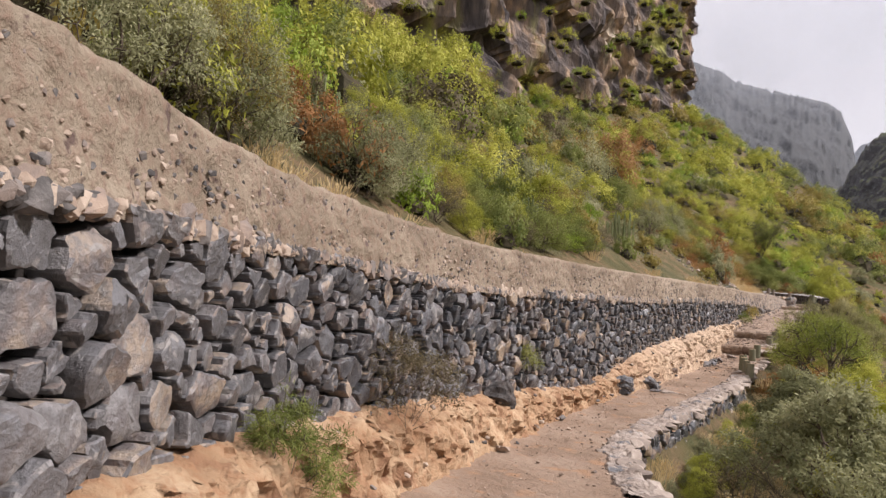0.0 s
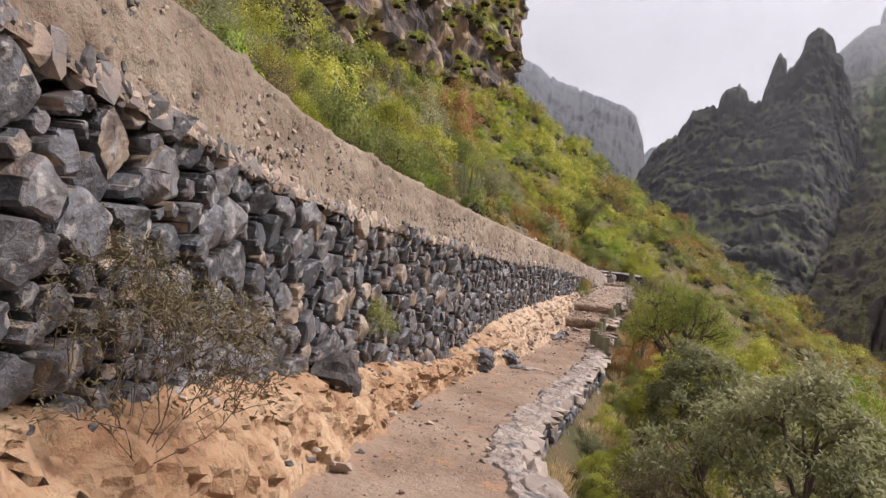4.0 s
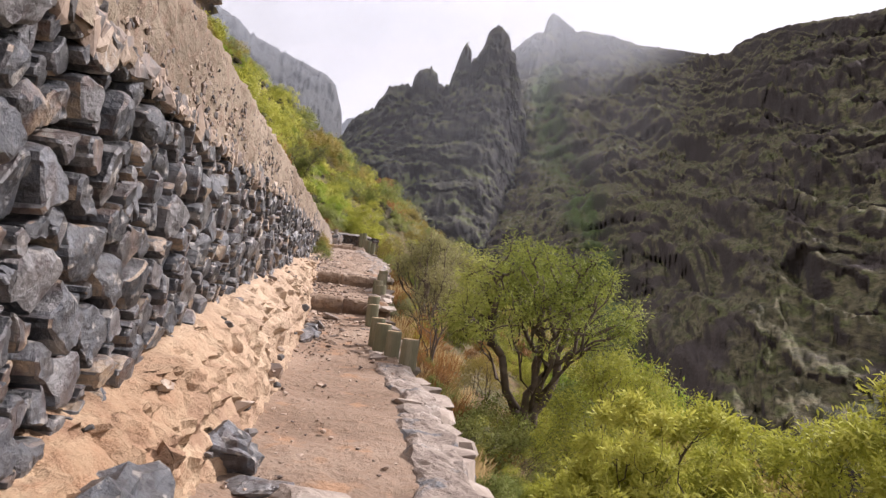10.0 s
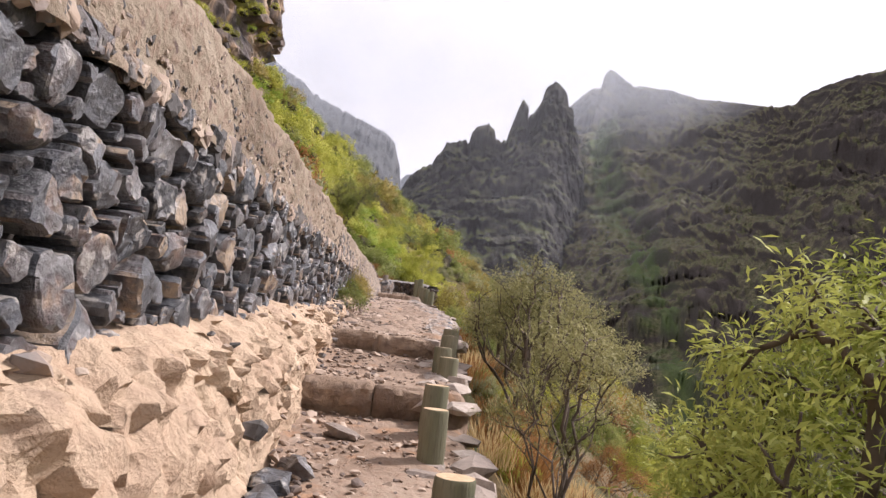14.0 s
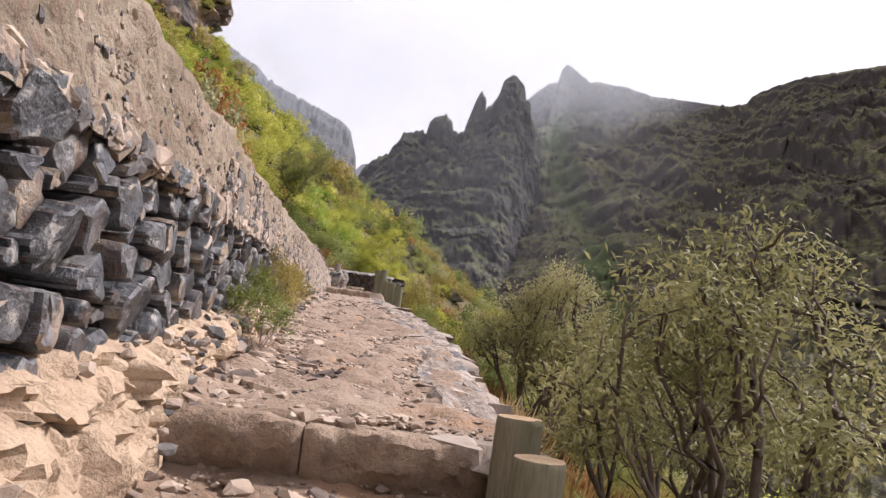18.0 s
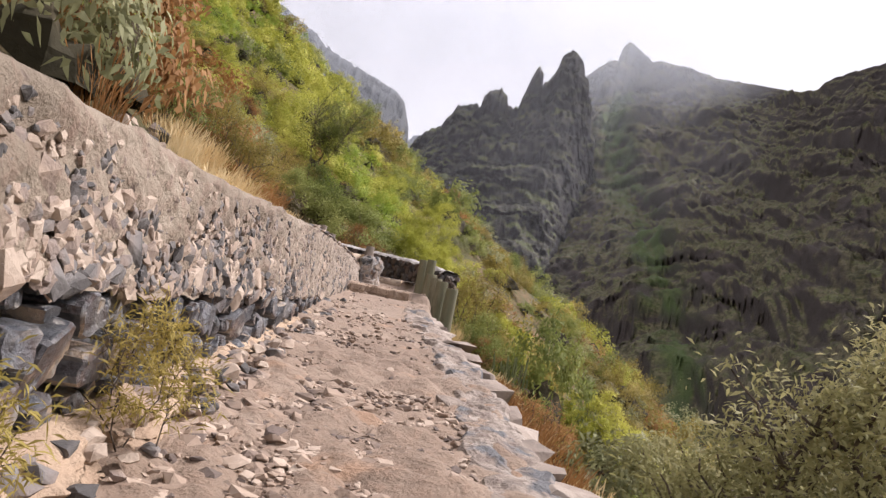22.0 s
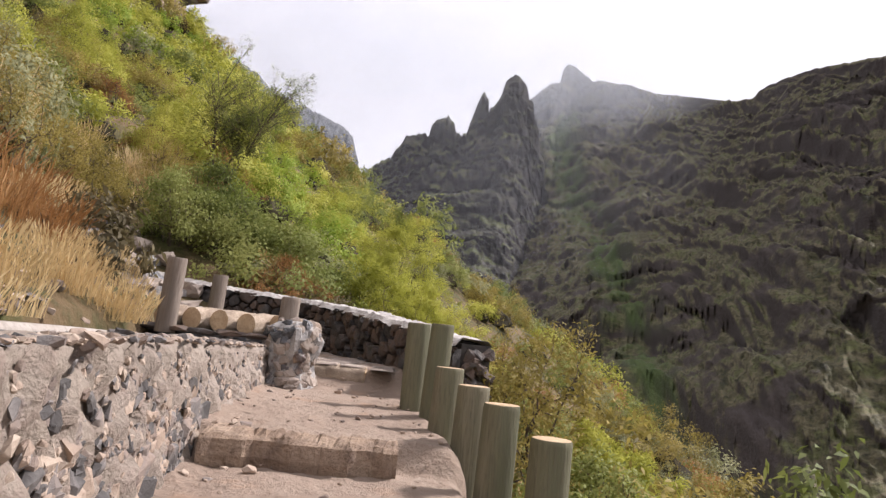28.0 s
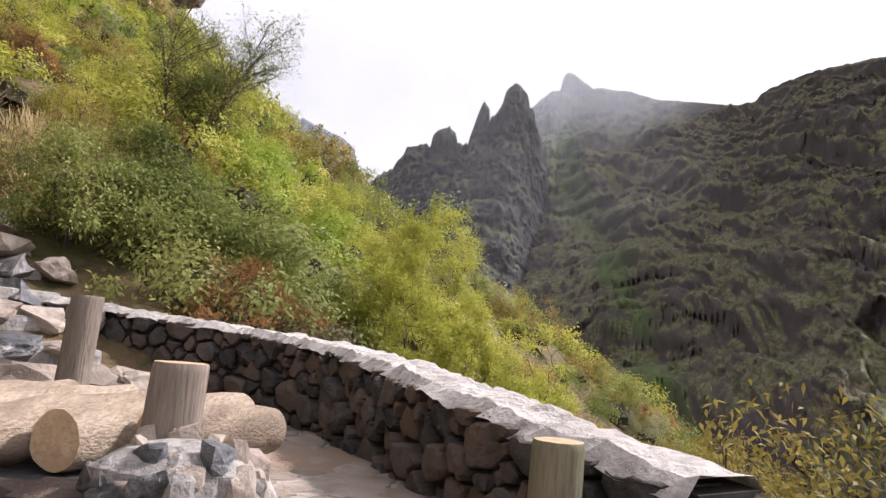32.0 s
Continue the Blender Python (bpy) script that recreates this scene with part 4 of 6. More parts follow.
def spurge_columns(seed, n, height):
    """A clump of upright ribbed columns."""
    rng = random.Random(seed)
    root = thing("candelabra_spurge", "clump of upright green candelabra spurge columns", "cactus")
    for i in range(n):
        a, q = rng.uniform(0, 6.283), rng.uniform(0.1, 1) * 0.6
        x, y, h = math.cos(a) * q, math.sin(a) * q, height * rng.uniform(0.55, 1.1)
        v, f = [], []
        rings = [(-0.1, 0.03), (0.15 * h, 0.034), (0.6 * h, 0.034), (0.93 * h, 0.031), (h, 0.012)]
        for z, r in rings:
            for k in range(10):
                t = 2 * math.pi * k / 10
                rr = r * (1.15 if k % 2 else 0.8)
                v.append((x + math.cos(t) * rr + 0.04 * z * math.cos(a), y + math.sin(t) * rr + 0.04 * z * math.sin(a), z))
        for j in range(len(rings) - 1):
            for k in range(10):
                f.append((j * 10 + k, j * 10 + (k + 1) % 10, j * 10 + 10 + (k + 1) % 10, j * 10 + 10 + k))
        f.append(tuple(40 + k for k in range(10)))
        mesh_ob("column", v, f, M_CACTUS, root)
    return root


# ---- timber ----
def post(x, y, top, bottom, r, lean=(0, 0), seed=0, label="weathered greenish round timber post beside the path", name="post", mat=None, group="posts along the path"):
    rng = random.Random(seed * 7 + 3)
    h = top - bottom
    root = thing(name, label, "post", group, at=(x, y, bottom))
    v, f = [], []
    k = 20
    rings = [(0, 1.0), (0.3 * h, 1.0), (0.7 * h, 0.985), (h - 0.03, 0.97), (h - 0.008, 0.955), (h, 0.91)]
    wob = [1 + 0.035 * rng.uniform(-1, 1) for _ in range(k)]
    for z, q in rings:
        for i in range(k):
            t = 2 * math.pi * i / k
            v.append((math.cos(t) * r * q * wob[i] + lean[0] * z, math.sin(t) * r * q * wob[i] + lean[1] * z, z))
    for j in range(len(rings) - 1):
        for i in range(k):
            f.append((j * k + i, j * k + (i + 1) % k, (j + 1) * k + (i + 1) % k, (j + 1) * k + i))
    mesh_ob("shaft", v, f, mat or M_POST, root, smooth=True)
    v2 = [(math.cos(2 * math.pi * i / k) * r * 0.91 * wob[i] + lean[0] * h, math.sin(2 * math.pi * i / k) * r * 0.91 * wob[i] + lean[1] * h, h) for i in range(k)]
    v2.append((lean[0] * h, lean[1] * h, h + 0.004))
    e = mesh_ob("end_grain", v2, [(i, (i + 1) % k, k) for i in range(k)], M_LOGEND, root)
    e["label"] = "pale sawn end grain"
    return root


def log(name, a, b, r, seed, label, group=""):
    rng = random.Random(seed)
    a, b = Vector(a), Vector(b)
    mid = (a + b) / 2
    root = thing(name, label, "log", group, at=mid)
    d = (b - a).normalized()
    u = Vector((0, 0, 1)).cross(d).normalized()
    w = d.cross(u)
    k, n = 18, 9
    wob = [1 + 0.04 * rng.uniform(-1, 1) for _ in range(k)]
    v, f = [], []
    for j in range(n):
        q = j / (n - 1)
        c = a.lerp(b, q) - mid + w * 0.01 * rng.uniform(-1, 1)
        rr = r * (0.95 if j in (0, n - 1) else 1.0)
        for i in range(k):
            t = 2 * math.pi * i / k
            v.append(c + (u * math.cos(t) + w * math.sin(t)) * rr * wob[i])
    for j in range(n - 1):
        for i in range(k):
            f.append((j * k + i, (j + 1) * k + i, (j + 1) * k + (i + 1) % k, j * k + (i + 1) % k))
    mesh_ob("trunk", v, f, M_LOG, root, smooth=True)
    for end, off in ((0, -0.004), (n - 1, 0.004)):
        vs = [v[end * k + i] + d * off * 0.2 for i in range(k)] + [(a if end == 0 else b) - mid + d * off]
        mesh_ob("cut_end", vs, [(i, (i + 1) % k, k) for i in range(k)], M_LOGEND, root)
    return root


build_ground()
build_path()
build_bank()
build_cap()
build_mountains()
build_cliff()


# ---- steps, kerb, loose stones ----
def step_slabs(y, x0, x1, top, height, n, seed, label):
    """A step edge of a few rough slabs set on edge."""
    rng = random.Random(seed)
    root = thing("stone_step", label, "step", "steps of the path", at=((x0 + x1) / 2, y, top - height))
    cuts = [x0] + [x0 + (x1 - x0) * (i + rng.uniform(-0.2, 0.2)) / n for i in range(1, n)] + [x1]
    for i in range(n):
        a, b = cuts[i] - (x0 + x1) / 2 - 0.004, cuts[i + 1] - (x0 + x1) / 2 + 0.004
        bm = bmesh.new()
        m, k = 13, 4
        rows = []
        for q in range(m):
            u = q / (m - 1)
            xx = a + (b - a) * u
            jag = 0.10 * fbm(xx * 3.2, seed, i, 4)
            prof = [(-0.03 + jag, -0.1), (-0.06 + jag, height * 0.35), (-0.045 + jag, height * 0.8), (-0.01 + jag * 1.3, height - 0.025 + 0.04 * fbm(xx * 5, seed + 9, i, 3)), (0.16 + 0.06 * rng.uniform(-1, 1), height + 0.012 * rng.uniform(-1, 1)), (0.34, height - 0.03), (0.34, -0.1)]
            rows.append([bm.verts.new((xx + (0.015 * rng.uniform(-1, 1) if 0 < q < m - 1 else 0), py, pz)) for py, pz in prof])
        for q in range(m - 1):
            for j in range(len(rows[0])):
                j2 = (j + 1) % len(rows[0])
                bm.faces.new((rows[q][j], rows[q][j2], rows[q + 1][j2], rows[q + 1][j]))
        bm.faces.new(rows[0][::-1])
        bm.faces.new(rows[-1])
        bmesh.ops.recalc_face_normals(bm, faces=bm.faces)
        part("slab", bm, M_STEP, root)
    return root


step_slabs(49.4, 0.2, 1.3, 4.37, 0.2, 4, 4, "low stone step edge before the gate posts")


def chunk(rng, sx, sy, sz, k=13):
    """A broken angular stone."""
    bm = bmesh.new()
    for _ in range(k):
        p = Vector((rng.gauss(0, 1), rng.gauss(0, 1), rng.gauss(0, 1))).normalized()
        m = max(abs(p.x), abs(p.y), abs(p.z))
        p = p.lerp(p / m, 0.6)
        bm.verts.new((p.x * sx * rng.uniform(0.8, 1.1), p.y * sy * rng.uniform(0.8, 1.1), p.z * sz * rng.uniform(0.8, 1.1)))
    r = bmesh.ops.convex_hull(bm, input=bm.verts)
    bmesh.ops.delete(bm, geom=[g for g in r["geom_interior"] if isinstance(g, bmesh.types.BMVert)], context="VERTS")
    return bm


def rough_stone(rng, sx, sy, sz, seed, cuts=3):
    """A broken stone with a weathered, uneven skin."""
    bm = chunk(rng, sx, sy, sz, 20)
    bmesh.ops.triangulate(bm, faces=bm.faces[:])
    bmesh.ops.subdivide_edges(bm, edges=bm.edges[:], cuts=cuts, use_grid_fill=True)
    for v in bm.verts:
        n = v.co.normalized()
        v.co += n * min(sx, sy, sz) * (0.30 * fbm(v.co.x * 7, v.co.y * 7, v.co.z * 7 + seed, 4) + 0.10 * fbm(v.co.x * 26, v.co.y * 26, v.co.z * 26 + seed, 3))
    return bm


def step_of_blocks(y, x0, x1, top, height, n, seed, label, mats):
    """A step edge of long worn blocks set end to end: rounded top, undercut foot, rough face."""
    rng = random.Random(seed)
    mid = (x0 + x1) / 2
    root = thing("stone_step", label, "step", "steps of the path", at=(mid, y, top - height))
    cuts = [x0] + [x0 + (x1 - x0) * (i + rng.uniform(-0.22, 0.22)) / n for i in range(1, n)] + [x1]
    for i in range(n):
        a, b = cuts[i] - mid + 0.004, cuts[i + 1] - mid - 0.004
        m = max(8, int((b - a) / 0.028))
        bm = bmesh.new()
        rows = []
        lift = rng.uniform(-0.015, 0.012)
        for q in range(m + 1):
            xx = a + (b - a) * q / m
            end = 0.03 * max(0, 1 - min(q, m - q) / 2) ** 2
            row = []
            for py, pz in [(0.10, -0.1), (0.075, 0.0), (0.05, height * 0.14), (0.02, height * 0.28), (-0.01, height * 0.42), (-0.02, height * 0.56), (-0.025, height * 0.7), (-0.015, height * 0.82), (0.01, height * 0.92), (0.05, height * 0.98), (0.11, height), (0.18, height), (0.26, height - 0.01), (0.36, height - 0.04), (0.36, -0.1)]:
                rough = 0.05 * fbm(xx * 2.2, pz * 3, seed, 4) + 0.028 * facet(xx * 5, pz * 9, seed + i) + 0.012 * fbm(xx * 22, pz * 22, seed, 3)
                row.append(bm.verts.new((xx, py + end + rough, pz + (lift + 0.05 * fbm(xx * 1.9, py * 3, seed + 3, 3) + 0.012 * fbm(xx * 14, py * 14, 2, 3) - end * 0.6 if pz > height * 0.5 else 0))))
            rows.append(row)
        for q in range(m):
            for j in range(len(rows[0])):
                j2 = (j + 1) % len(rows[0])
                bm.faces.new((rows[q][j], rows[q][j2], rows[q + 1][j2], rows[q + 1][j]))
        bm.faces.new(rows[0][::-1])
        bm.faces.new(rows[-1])
        bmesh.ops.recalc_face_normals(bm, faces=bm.faces)
        ob = part("block", bm, mats[i % len(mats)], root, smooth=True)
        ob.data.set_sharp_from_angle(angle=0.6)
    return root


step_of_blocks(31.5, 0.72, 2.02, 2.41, 0.36, 2, 2, "worn step edge of long rounded brown stone", (M_STEP, M_STEP))
step_of_blocks(34.2, 0.6, 2.2, 2.91, 0.32, 2, 3, "worn step edge of long pale-topped stone blocks", (M_STEP, M_STEP))

def loose_rock(x, y, z, sx, sy, sz, seed, mat, label, turn=0):
    rng = random.Random(seed)
    bm = rough_stone(rng, sx, sy, sz, seed)
    ob = part("rock", bm, mat)
    ob.matrix_world = pose(x, y, z, rng.uniform(-15, 15), rng.uniform(-15, 15), turn)
    return tagged(ob, label, "rock")


loose_rock(1.12, 22.45, 1.55, 0.26, 0.24, 0.2, 5, M_BASALT, "dark blue-grey boulder at the foot of the bank", 30)
loose_rock(1.72, 22.05, 1.46, 0.3, 0.2, 0.06, 6, M_KERB, "flat grey slab bedded in the path")
loose_rock(1.42, 22.2, 1.46, 0.22, 0.16, 0.06, 7, M_BASALT, "flat dark slab bedded in the path", 20)
loose_rock(1.16, 14.8, 1.82, 0.27, 0.42, 0.26, 12, M_DARK, "broad rough dark boulder half sunk in the bank", 10)
for k, (x, y, sx, sy) in enumerate([(1.10, 28.3, 0.14, 0.3), (1.16, 28.75, 0.12, 0.22), (1.08, 29.15, 0.13, 0.26), (1.2, 29.5, 0.1, 0.2)]):
    loose_rock(x, y, GROUND(y) + 0.05, sx, sy, 0.09, 90 + k, M_BASALT, "blue-grey rock outcrop at the foot of the bank", 12 * k)
loose_rock(1.5, 12.6, 1.5, 0.16, 0.14, 0.14, 8, M_BASALT, "dark stone stuck in the earth bank", 10)
loose_rock(1.35, 30.6, 2.06, 0.17, 0.1, 0.05, 9, M_KERB, "pale flat stone lying on the path", 10)
loose_rock(0.9, 20.9, 1.62, 0.42, 0.38, 0.22, 10, M_BASALT, "large dark boulder sunk in the bank", 40)


def kerb():
    """Flat stones along the outer edge of the path, with the dry-stone face under them."""
    rng = random.Random(21)
    root = thing("kerb", "rough edge of flat grey stones along the drop", "kerb", kind="structure")
    kinds = []
    for i in range(14):
        bm = chunk(rng, 0.5, 0.5, 0.5, 16)
        me = bpy.data.meshes.new("edge_stone")
        bm.to_mesh(me)
        bm.free()
        me.materials.append(M_KERB)
        kinds.append(me)
    for y0, y1 in ((13.0, 27.0), (34.7, 47.3)):
        n, m, bed = int((y1 - y0) / 0.05), 15, []
        for i in range(n + 1):
            y = y0 + (y1 - y0) * i / n
            wide = 0.46 + 0.16 * fbm(y * 0.9, 0, 31, 3)
            for j in range(m):
                u = j / (m - 1)
                x = EDGE(y) + 0.1 - wide * (1 - u) + 0.07 * fbm(y * 2.1, u * 1.5, 12, 4)
                edge = min(1.0, u / 0.15, (1 - u) / 0.12)
                cell = fbm(x * 3.2, y * 2.2, 17, 3)
                z = GROUND(y) - 0.06 + 0.10 * edge ** 0.5 + 0.05 * max(-0.3, cell) + 0.022 * fbm(x * 10, y * 9, 5, 4) - (0.12 if j == m - 1 else 0)
                bed.append((x, y, z))
        mesh_ob("mortar_bed", bed, [q[::-1] for q in grid_faces(n + 1, m)], M_KERB_BED, root)
    y, count = 8.0, 0
    while y < 47.2:
        ln = rng.uniform(0.25, 0.6)
        d = (EDGE(y + 0.2) - EDGE(y - 0.2)) / 0.4
        rows = 2 if rng.random() < 0.7 else 1
        for r in range(rows):
            ob = new("edge_stone", rng.choice(kinds))
            w = rng.uniform(0.32, 0.5)
            ob.matrix_world = pose(EDGE(y) + 0.02 - r * 0.27 + rng.uniform(-0.05, 0.05), y + ln / 2, GROUND(y + ln / 2) - 0.055 + rng.uniform(-0.015, 0.025),
                                   rng.uniform(-5, 5), rng.uniform(-5, 5), -math.degrees(math.atan(d)) + rng.uniform(-9, 9)) @ Matrix.Diagonal((w, ln * 1.3, rng.uniform(0.12, 0.2), 1))
            ob.parent = root
            count += 1
        y += ln * 0.92
    return root


kerb()


def retaining_wall():
    ys = np.linspace(8, 26, 60)
    yy = np.linspace(8, 26, 400)
    xx = np.array([EDGE(y) for y in yy])
    ss = np.concatenate([[0], np.cumsum(np.hypot(np.diff(xx), np.diff(yy)))])
    y_of = lambda s: float(np.interp(s, ss, yy))
    verts = []
    for y in ys:
        e = EDGE(y)
        verts += [(e + 0.06, y, GROUND(y) - 1.6), (e + 0.06, y, GROUND(y) - 0.06), (e - 0.3, y, GROUND(y) - 0.06), (e - 0.3, y, GROUND(y) - 1.6)]
    faces = [(i * 4 + j, i * 4 + 4 + j, i * 4 + 4 + (j + 1) % 4, i * 4 + (j + 1) % 4) for i in range(len(ys) - 1) for j in range(4)]
    root = mesh_ob("wall_right", verts, faces, M_MORTAR)
    tagged(root, "dark dry-stone face under the outer edge of the path", "wall", kind="structure")

    def place(s, z, d):
        y = y_of(s)
        k = (EDGE(y + 0.3) - EDGE(y - 0.3)) / 0.6
        q = 1 / math.sqrt(1 + k * k)
        return (EDGE(y) + 0.1 + q * d, y - k * q * d, z)

    cells = rubble_cells(random.Random(4), 0.2, float(ss[-1]) - 0.2, lambda s: GROUND(y_of(s)) - 1.0, lambda s: GROUND(y_of(s)) - 0.1, 0.26)
    stones(root, cells, place, lambda c: 12.5 < y_of(c[0]) < 17.0, (M_BASALT, M_BASALT_J), depth=0.09, seed=8)


retaining_wall()


def gravel():
    rng = random.Random(31)
    kinds = []
    for i in range(8):
        bm = chunk(rng, 1, 1, 0.6, 18)
        bm.verts.ensure_lookup_table()
        bm.verts.index_update()
        kinds.append(([v.co.copy() for v in bm.verts], [tuple(v.index for v in f.verts) for f in bm.faces]))
        bm.free()
    v, f = [], []
    for i in range(5600):
        y = rng.uniform(27, 47) if rng.random() < 0.75 else rng.uniform(6, 27)
        if rng.random() < 0.4:
            y = rng.uniform(34, 44)
        elif rng.random() < 0.05:
            y = rng.uniform(44, 53)
        u = rng.random()
        if rng.random() < 0.5:
            u = u * 0.35 if rng.random() < 0.6 else 1 - u * 0.2
        x = FOOT(y) + (EDGE(y) - FOOT(y)) * u
        s = min(0.042, 0.0075 * math.exp(abs(rng.gauss(0, 0.7))))
        m = pose(x, y, GROUND(y) + 0.1 * s + 0.012, rng.uniform(-25, 25), rng.uniform(-25, 25), rng.uniform(0, 360))
        vs, fs = rng.choice(kinds)
        o = len(v)
        v += [m @ (p * s) for p in vs]
        f += [tuple(q + o for q in face) for face in fs]
    for i in range(3800):    # broken stones bedded in the steep stretch
        y = rng.uniform(34.4, 41.5) if rng.random() < 0.8 else rng.uniform(28, 46)
        u = rng.random() ** 1.5 if rng.random() < 0.6 else rng.random()
        x = FOOT(y) - 0.05 + (EDGE(y) - 0.3 - FOOT(y)) * u
        s = min(0.085, 0.021 * math.exp(abs(rng.gauss(0, 0.62)))) * (1.15 - 0.5 * u)
        m = pose(x, y, GROUND(y) + 0.018 - 0.1 * s + 0.06 * max(0, 0.25 - u), rng.uniform(-22, 22), rng.uniform(-22, 22), rng.uniform(0, 360)) @ Matrix.Diagonal((1, rng.uniform(0.6, 1.2), rng.uniform(0.5, 1.0), 1))
        vs, fs = rng.choice(kinds)
        o = len(v)
        v += [m @ (p * s) for p in vs]
        f += [tuple(q + o for q in face) for face in fs]
    ob = mesh_ob("gravel", v, f, M_PEBBLE)
    tagged(ob, "loose gravel and small stones scattered on the path", "gravel", kind="stuff")


gravel()


def cap_cobbles():
    """Stones showing through the worn concrete of the channel wall."""
    rng = random.Random(53)
    v, f, single = [], [], 0
    root = thing("channel_wall_cobbles", "cobbles and chips showing in the worn channel wall", "cobbles", kind="stuff")
    for i in range(11500):
        y = 52.2 - 16.5 * rng.random() ** 1.1
        q = rng.random() ** 1.3
        fore = rng.random() < 0.52
        if fore:
            y = rng.uniform(5, 36)
            q = 0.07 * rng.random() if rng.random() < 0.4 else rng.random()
        z = JOINT(y) - 0.03 + (CAP_TOP(y) - JOINT(y)) * q * 0.97
        s = min(0.085, 0.019 * math.exp(abs(rng.gauss(0, 0.55)))) * (1.35 - 0.7 * q)
        if fore:
            s = s * 1.1 if q < 0.07 else min(s * 0.62, 0.026)
        bm = chunk(rng, s * 0.55, s * rng.uniform(0.8, 1.4), s * rng.uniform(0.7, 1.2), 15)
        m = pose(WALL_X(y) + 0.075 - 0.05 * q - (0.3 if fore else 0.25) * s, y, z, rng.uniform(-30, 30), rng.uniform(-15, 15), rng.uniform(-12, 12))
        bm.verts.index_update()
        o = len(v)
        v += [m @ p.co for p in bm.verts]
        f += [tuple(p.index + o for p in face.verts) for face in bm.faces]
        bm.free()
    for i in range(1500):    # pebbles on the worn top
        y = rng.uniform(44, 52.2)
        s = min(0.05, 0.012 * math.exp(abs(rng.gauss(0, 0.5))))
        bm = chunk(rng, s, s * rng.uniform(0.8, 1.3), s * 0.6, 14)
        m = pose(WALL_X(y) - 0.17 + 0.22 * rng.random(), y, CAP_TOP(y) + 0.02, rng.uniform(-20, 20), rng.uniform(-20, 20), rng.uniform(0, 360))
        bm.verts.index_update()
        o = len(v)
        v += [m @ p.co for p in bm.verts]
        f += [tuple(p.index + o for p in face.verts) for face in bm.faces]
        bm.free()
    mesh_ob("cobble", v, f, M_COBBLE, root)


cap_cobbles()


def bank_rubble():
    """Stones lying on and sticking out of the earth bank."""
    rng = random.Random(67)
    v, f = [], []
    for i in range(520):
        y = rng.uniform(9, 51) if rng.random() < 0.4 else rng.uniform(34, 50)
        q = rng.random()
        if y < 30:
            q = q ** 2 * 0.3 if rng.random() < 0.5 else 0.75 + 0.25 * q
        x0, x1 = WALL_X(y) + 0.02, max(FOOT(y), WALL_X(y) + 0.25)
        x = x0 + (x1 - x0) * q ** 0.75 + 0.06
        z = BASE(y) + (GROUND(y) - BASE(y)) * q ** 1.7
        s = min(0.095, 0.021 * math.exp(abs(rng.gauss(0, 0.65))))
        bm = chunk(rng, s, s * rng.uniform(0.8, 1.3), s * 0.65, 17)
        m = pose(x, y, z + 0.01, rng.uniform(-25, 25), rng.uniform(-25, 25), rng.uniform(0, 360))
        bm.verts.index_update()
        o = len(v)
        v += [m @ p.co for p in bm.verts]
        f += [tuple(p.index + o for p in face.verts) for face in bm.faces]
        bm.free()
    ob = mesh_ob("bank_rubble", v, f, M_COBBLE)
    tagged(ob, "broken stones lying on the earth bank", "rubble", kind="stuff")


bank_rubble()

# ---- timber along the path ----
POSTS = [(2.55, 27.12, 2.05, 0.4), (2.35, 27.65, 2.10, 0.4), (2.2, 28.0, 2.17, 0.45), (2.13, 28.35, 2.23, 0.5), (2.07, 30.2, 2.37, 0.5), (2.06, 31.0, 2.5, 0.6),
         (2.2, 32.5, 2.72, 0.6), (2.16, 33.0, 2.82, 0.6), (2.22, 33.5, 2.97, 0.6), (2.27, 34.04, 3.06, 0.6),
         (2.03, 48.83, 4.56, 1.4), (1.84, 49.28, 4.67, 1.35), (1.73, 49.8, 4.73, 1.35), (1.62, 50.35, 4.81, 1.3), (1.58, 50.9, 5.13, 1.3), (1.47, 51.4, 5.13, 1.2), (1.52, 52.65, 5.11, 1.1)]
for i, (px, py, pz, ph) in enumerate(POSTS):
    r = 0.112 if i < 14 else 0.103
    rr = random.Random(i)
    post(px, py, pz, pz - ph, r * rr.uniform(0.93, 1.05), (rr.uniform(-0.01, 0.05), rr.uniform(-0.03, 0.03)), i)

log("log_step", (0.32, 52.8, 4.53), (1.02, 52.72, 4.53), 0.115, 3, "split log laid across the path as a step")
for i in range(4):
    x = -1.1 + 0.27 * i
    log("bridge_log", (x, 52.62 + 0.05 * i, 4.96), (x + 0.42, 53.75 + 0.05 * i, 4.98), 0.118, 40 + i, "pale round log of the small bridge over the channel", "logs of the channel bridge")
log("bridge_log", (0.0, 52.95, 4.98), (0.36, 53.5, 4.97), 0.112, 60, "pale round log lying askew beside the bridge logs")
for (px, py, pz) in ((0.14, 52.62, 5.28), (-1.1, 54.73, 5.56), (-1.02, 52.47, 5.55)):
    post(px, py, pz, pz - 0.75, 0.10, (0.03, 0), 70 + int(py), "grey weathered square-cut gate post", mat=M_GREYWOOD, group="posts of the channel bridge")


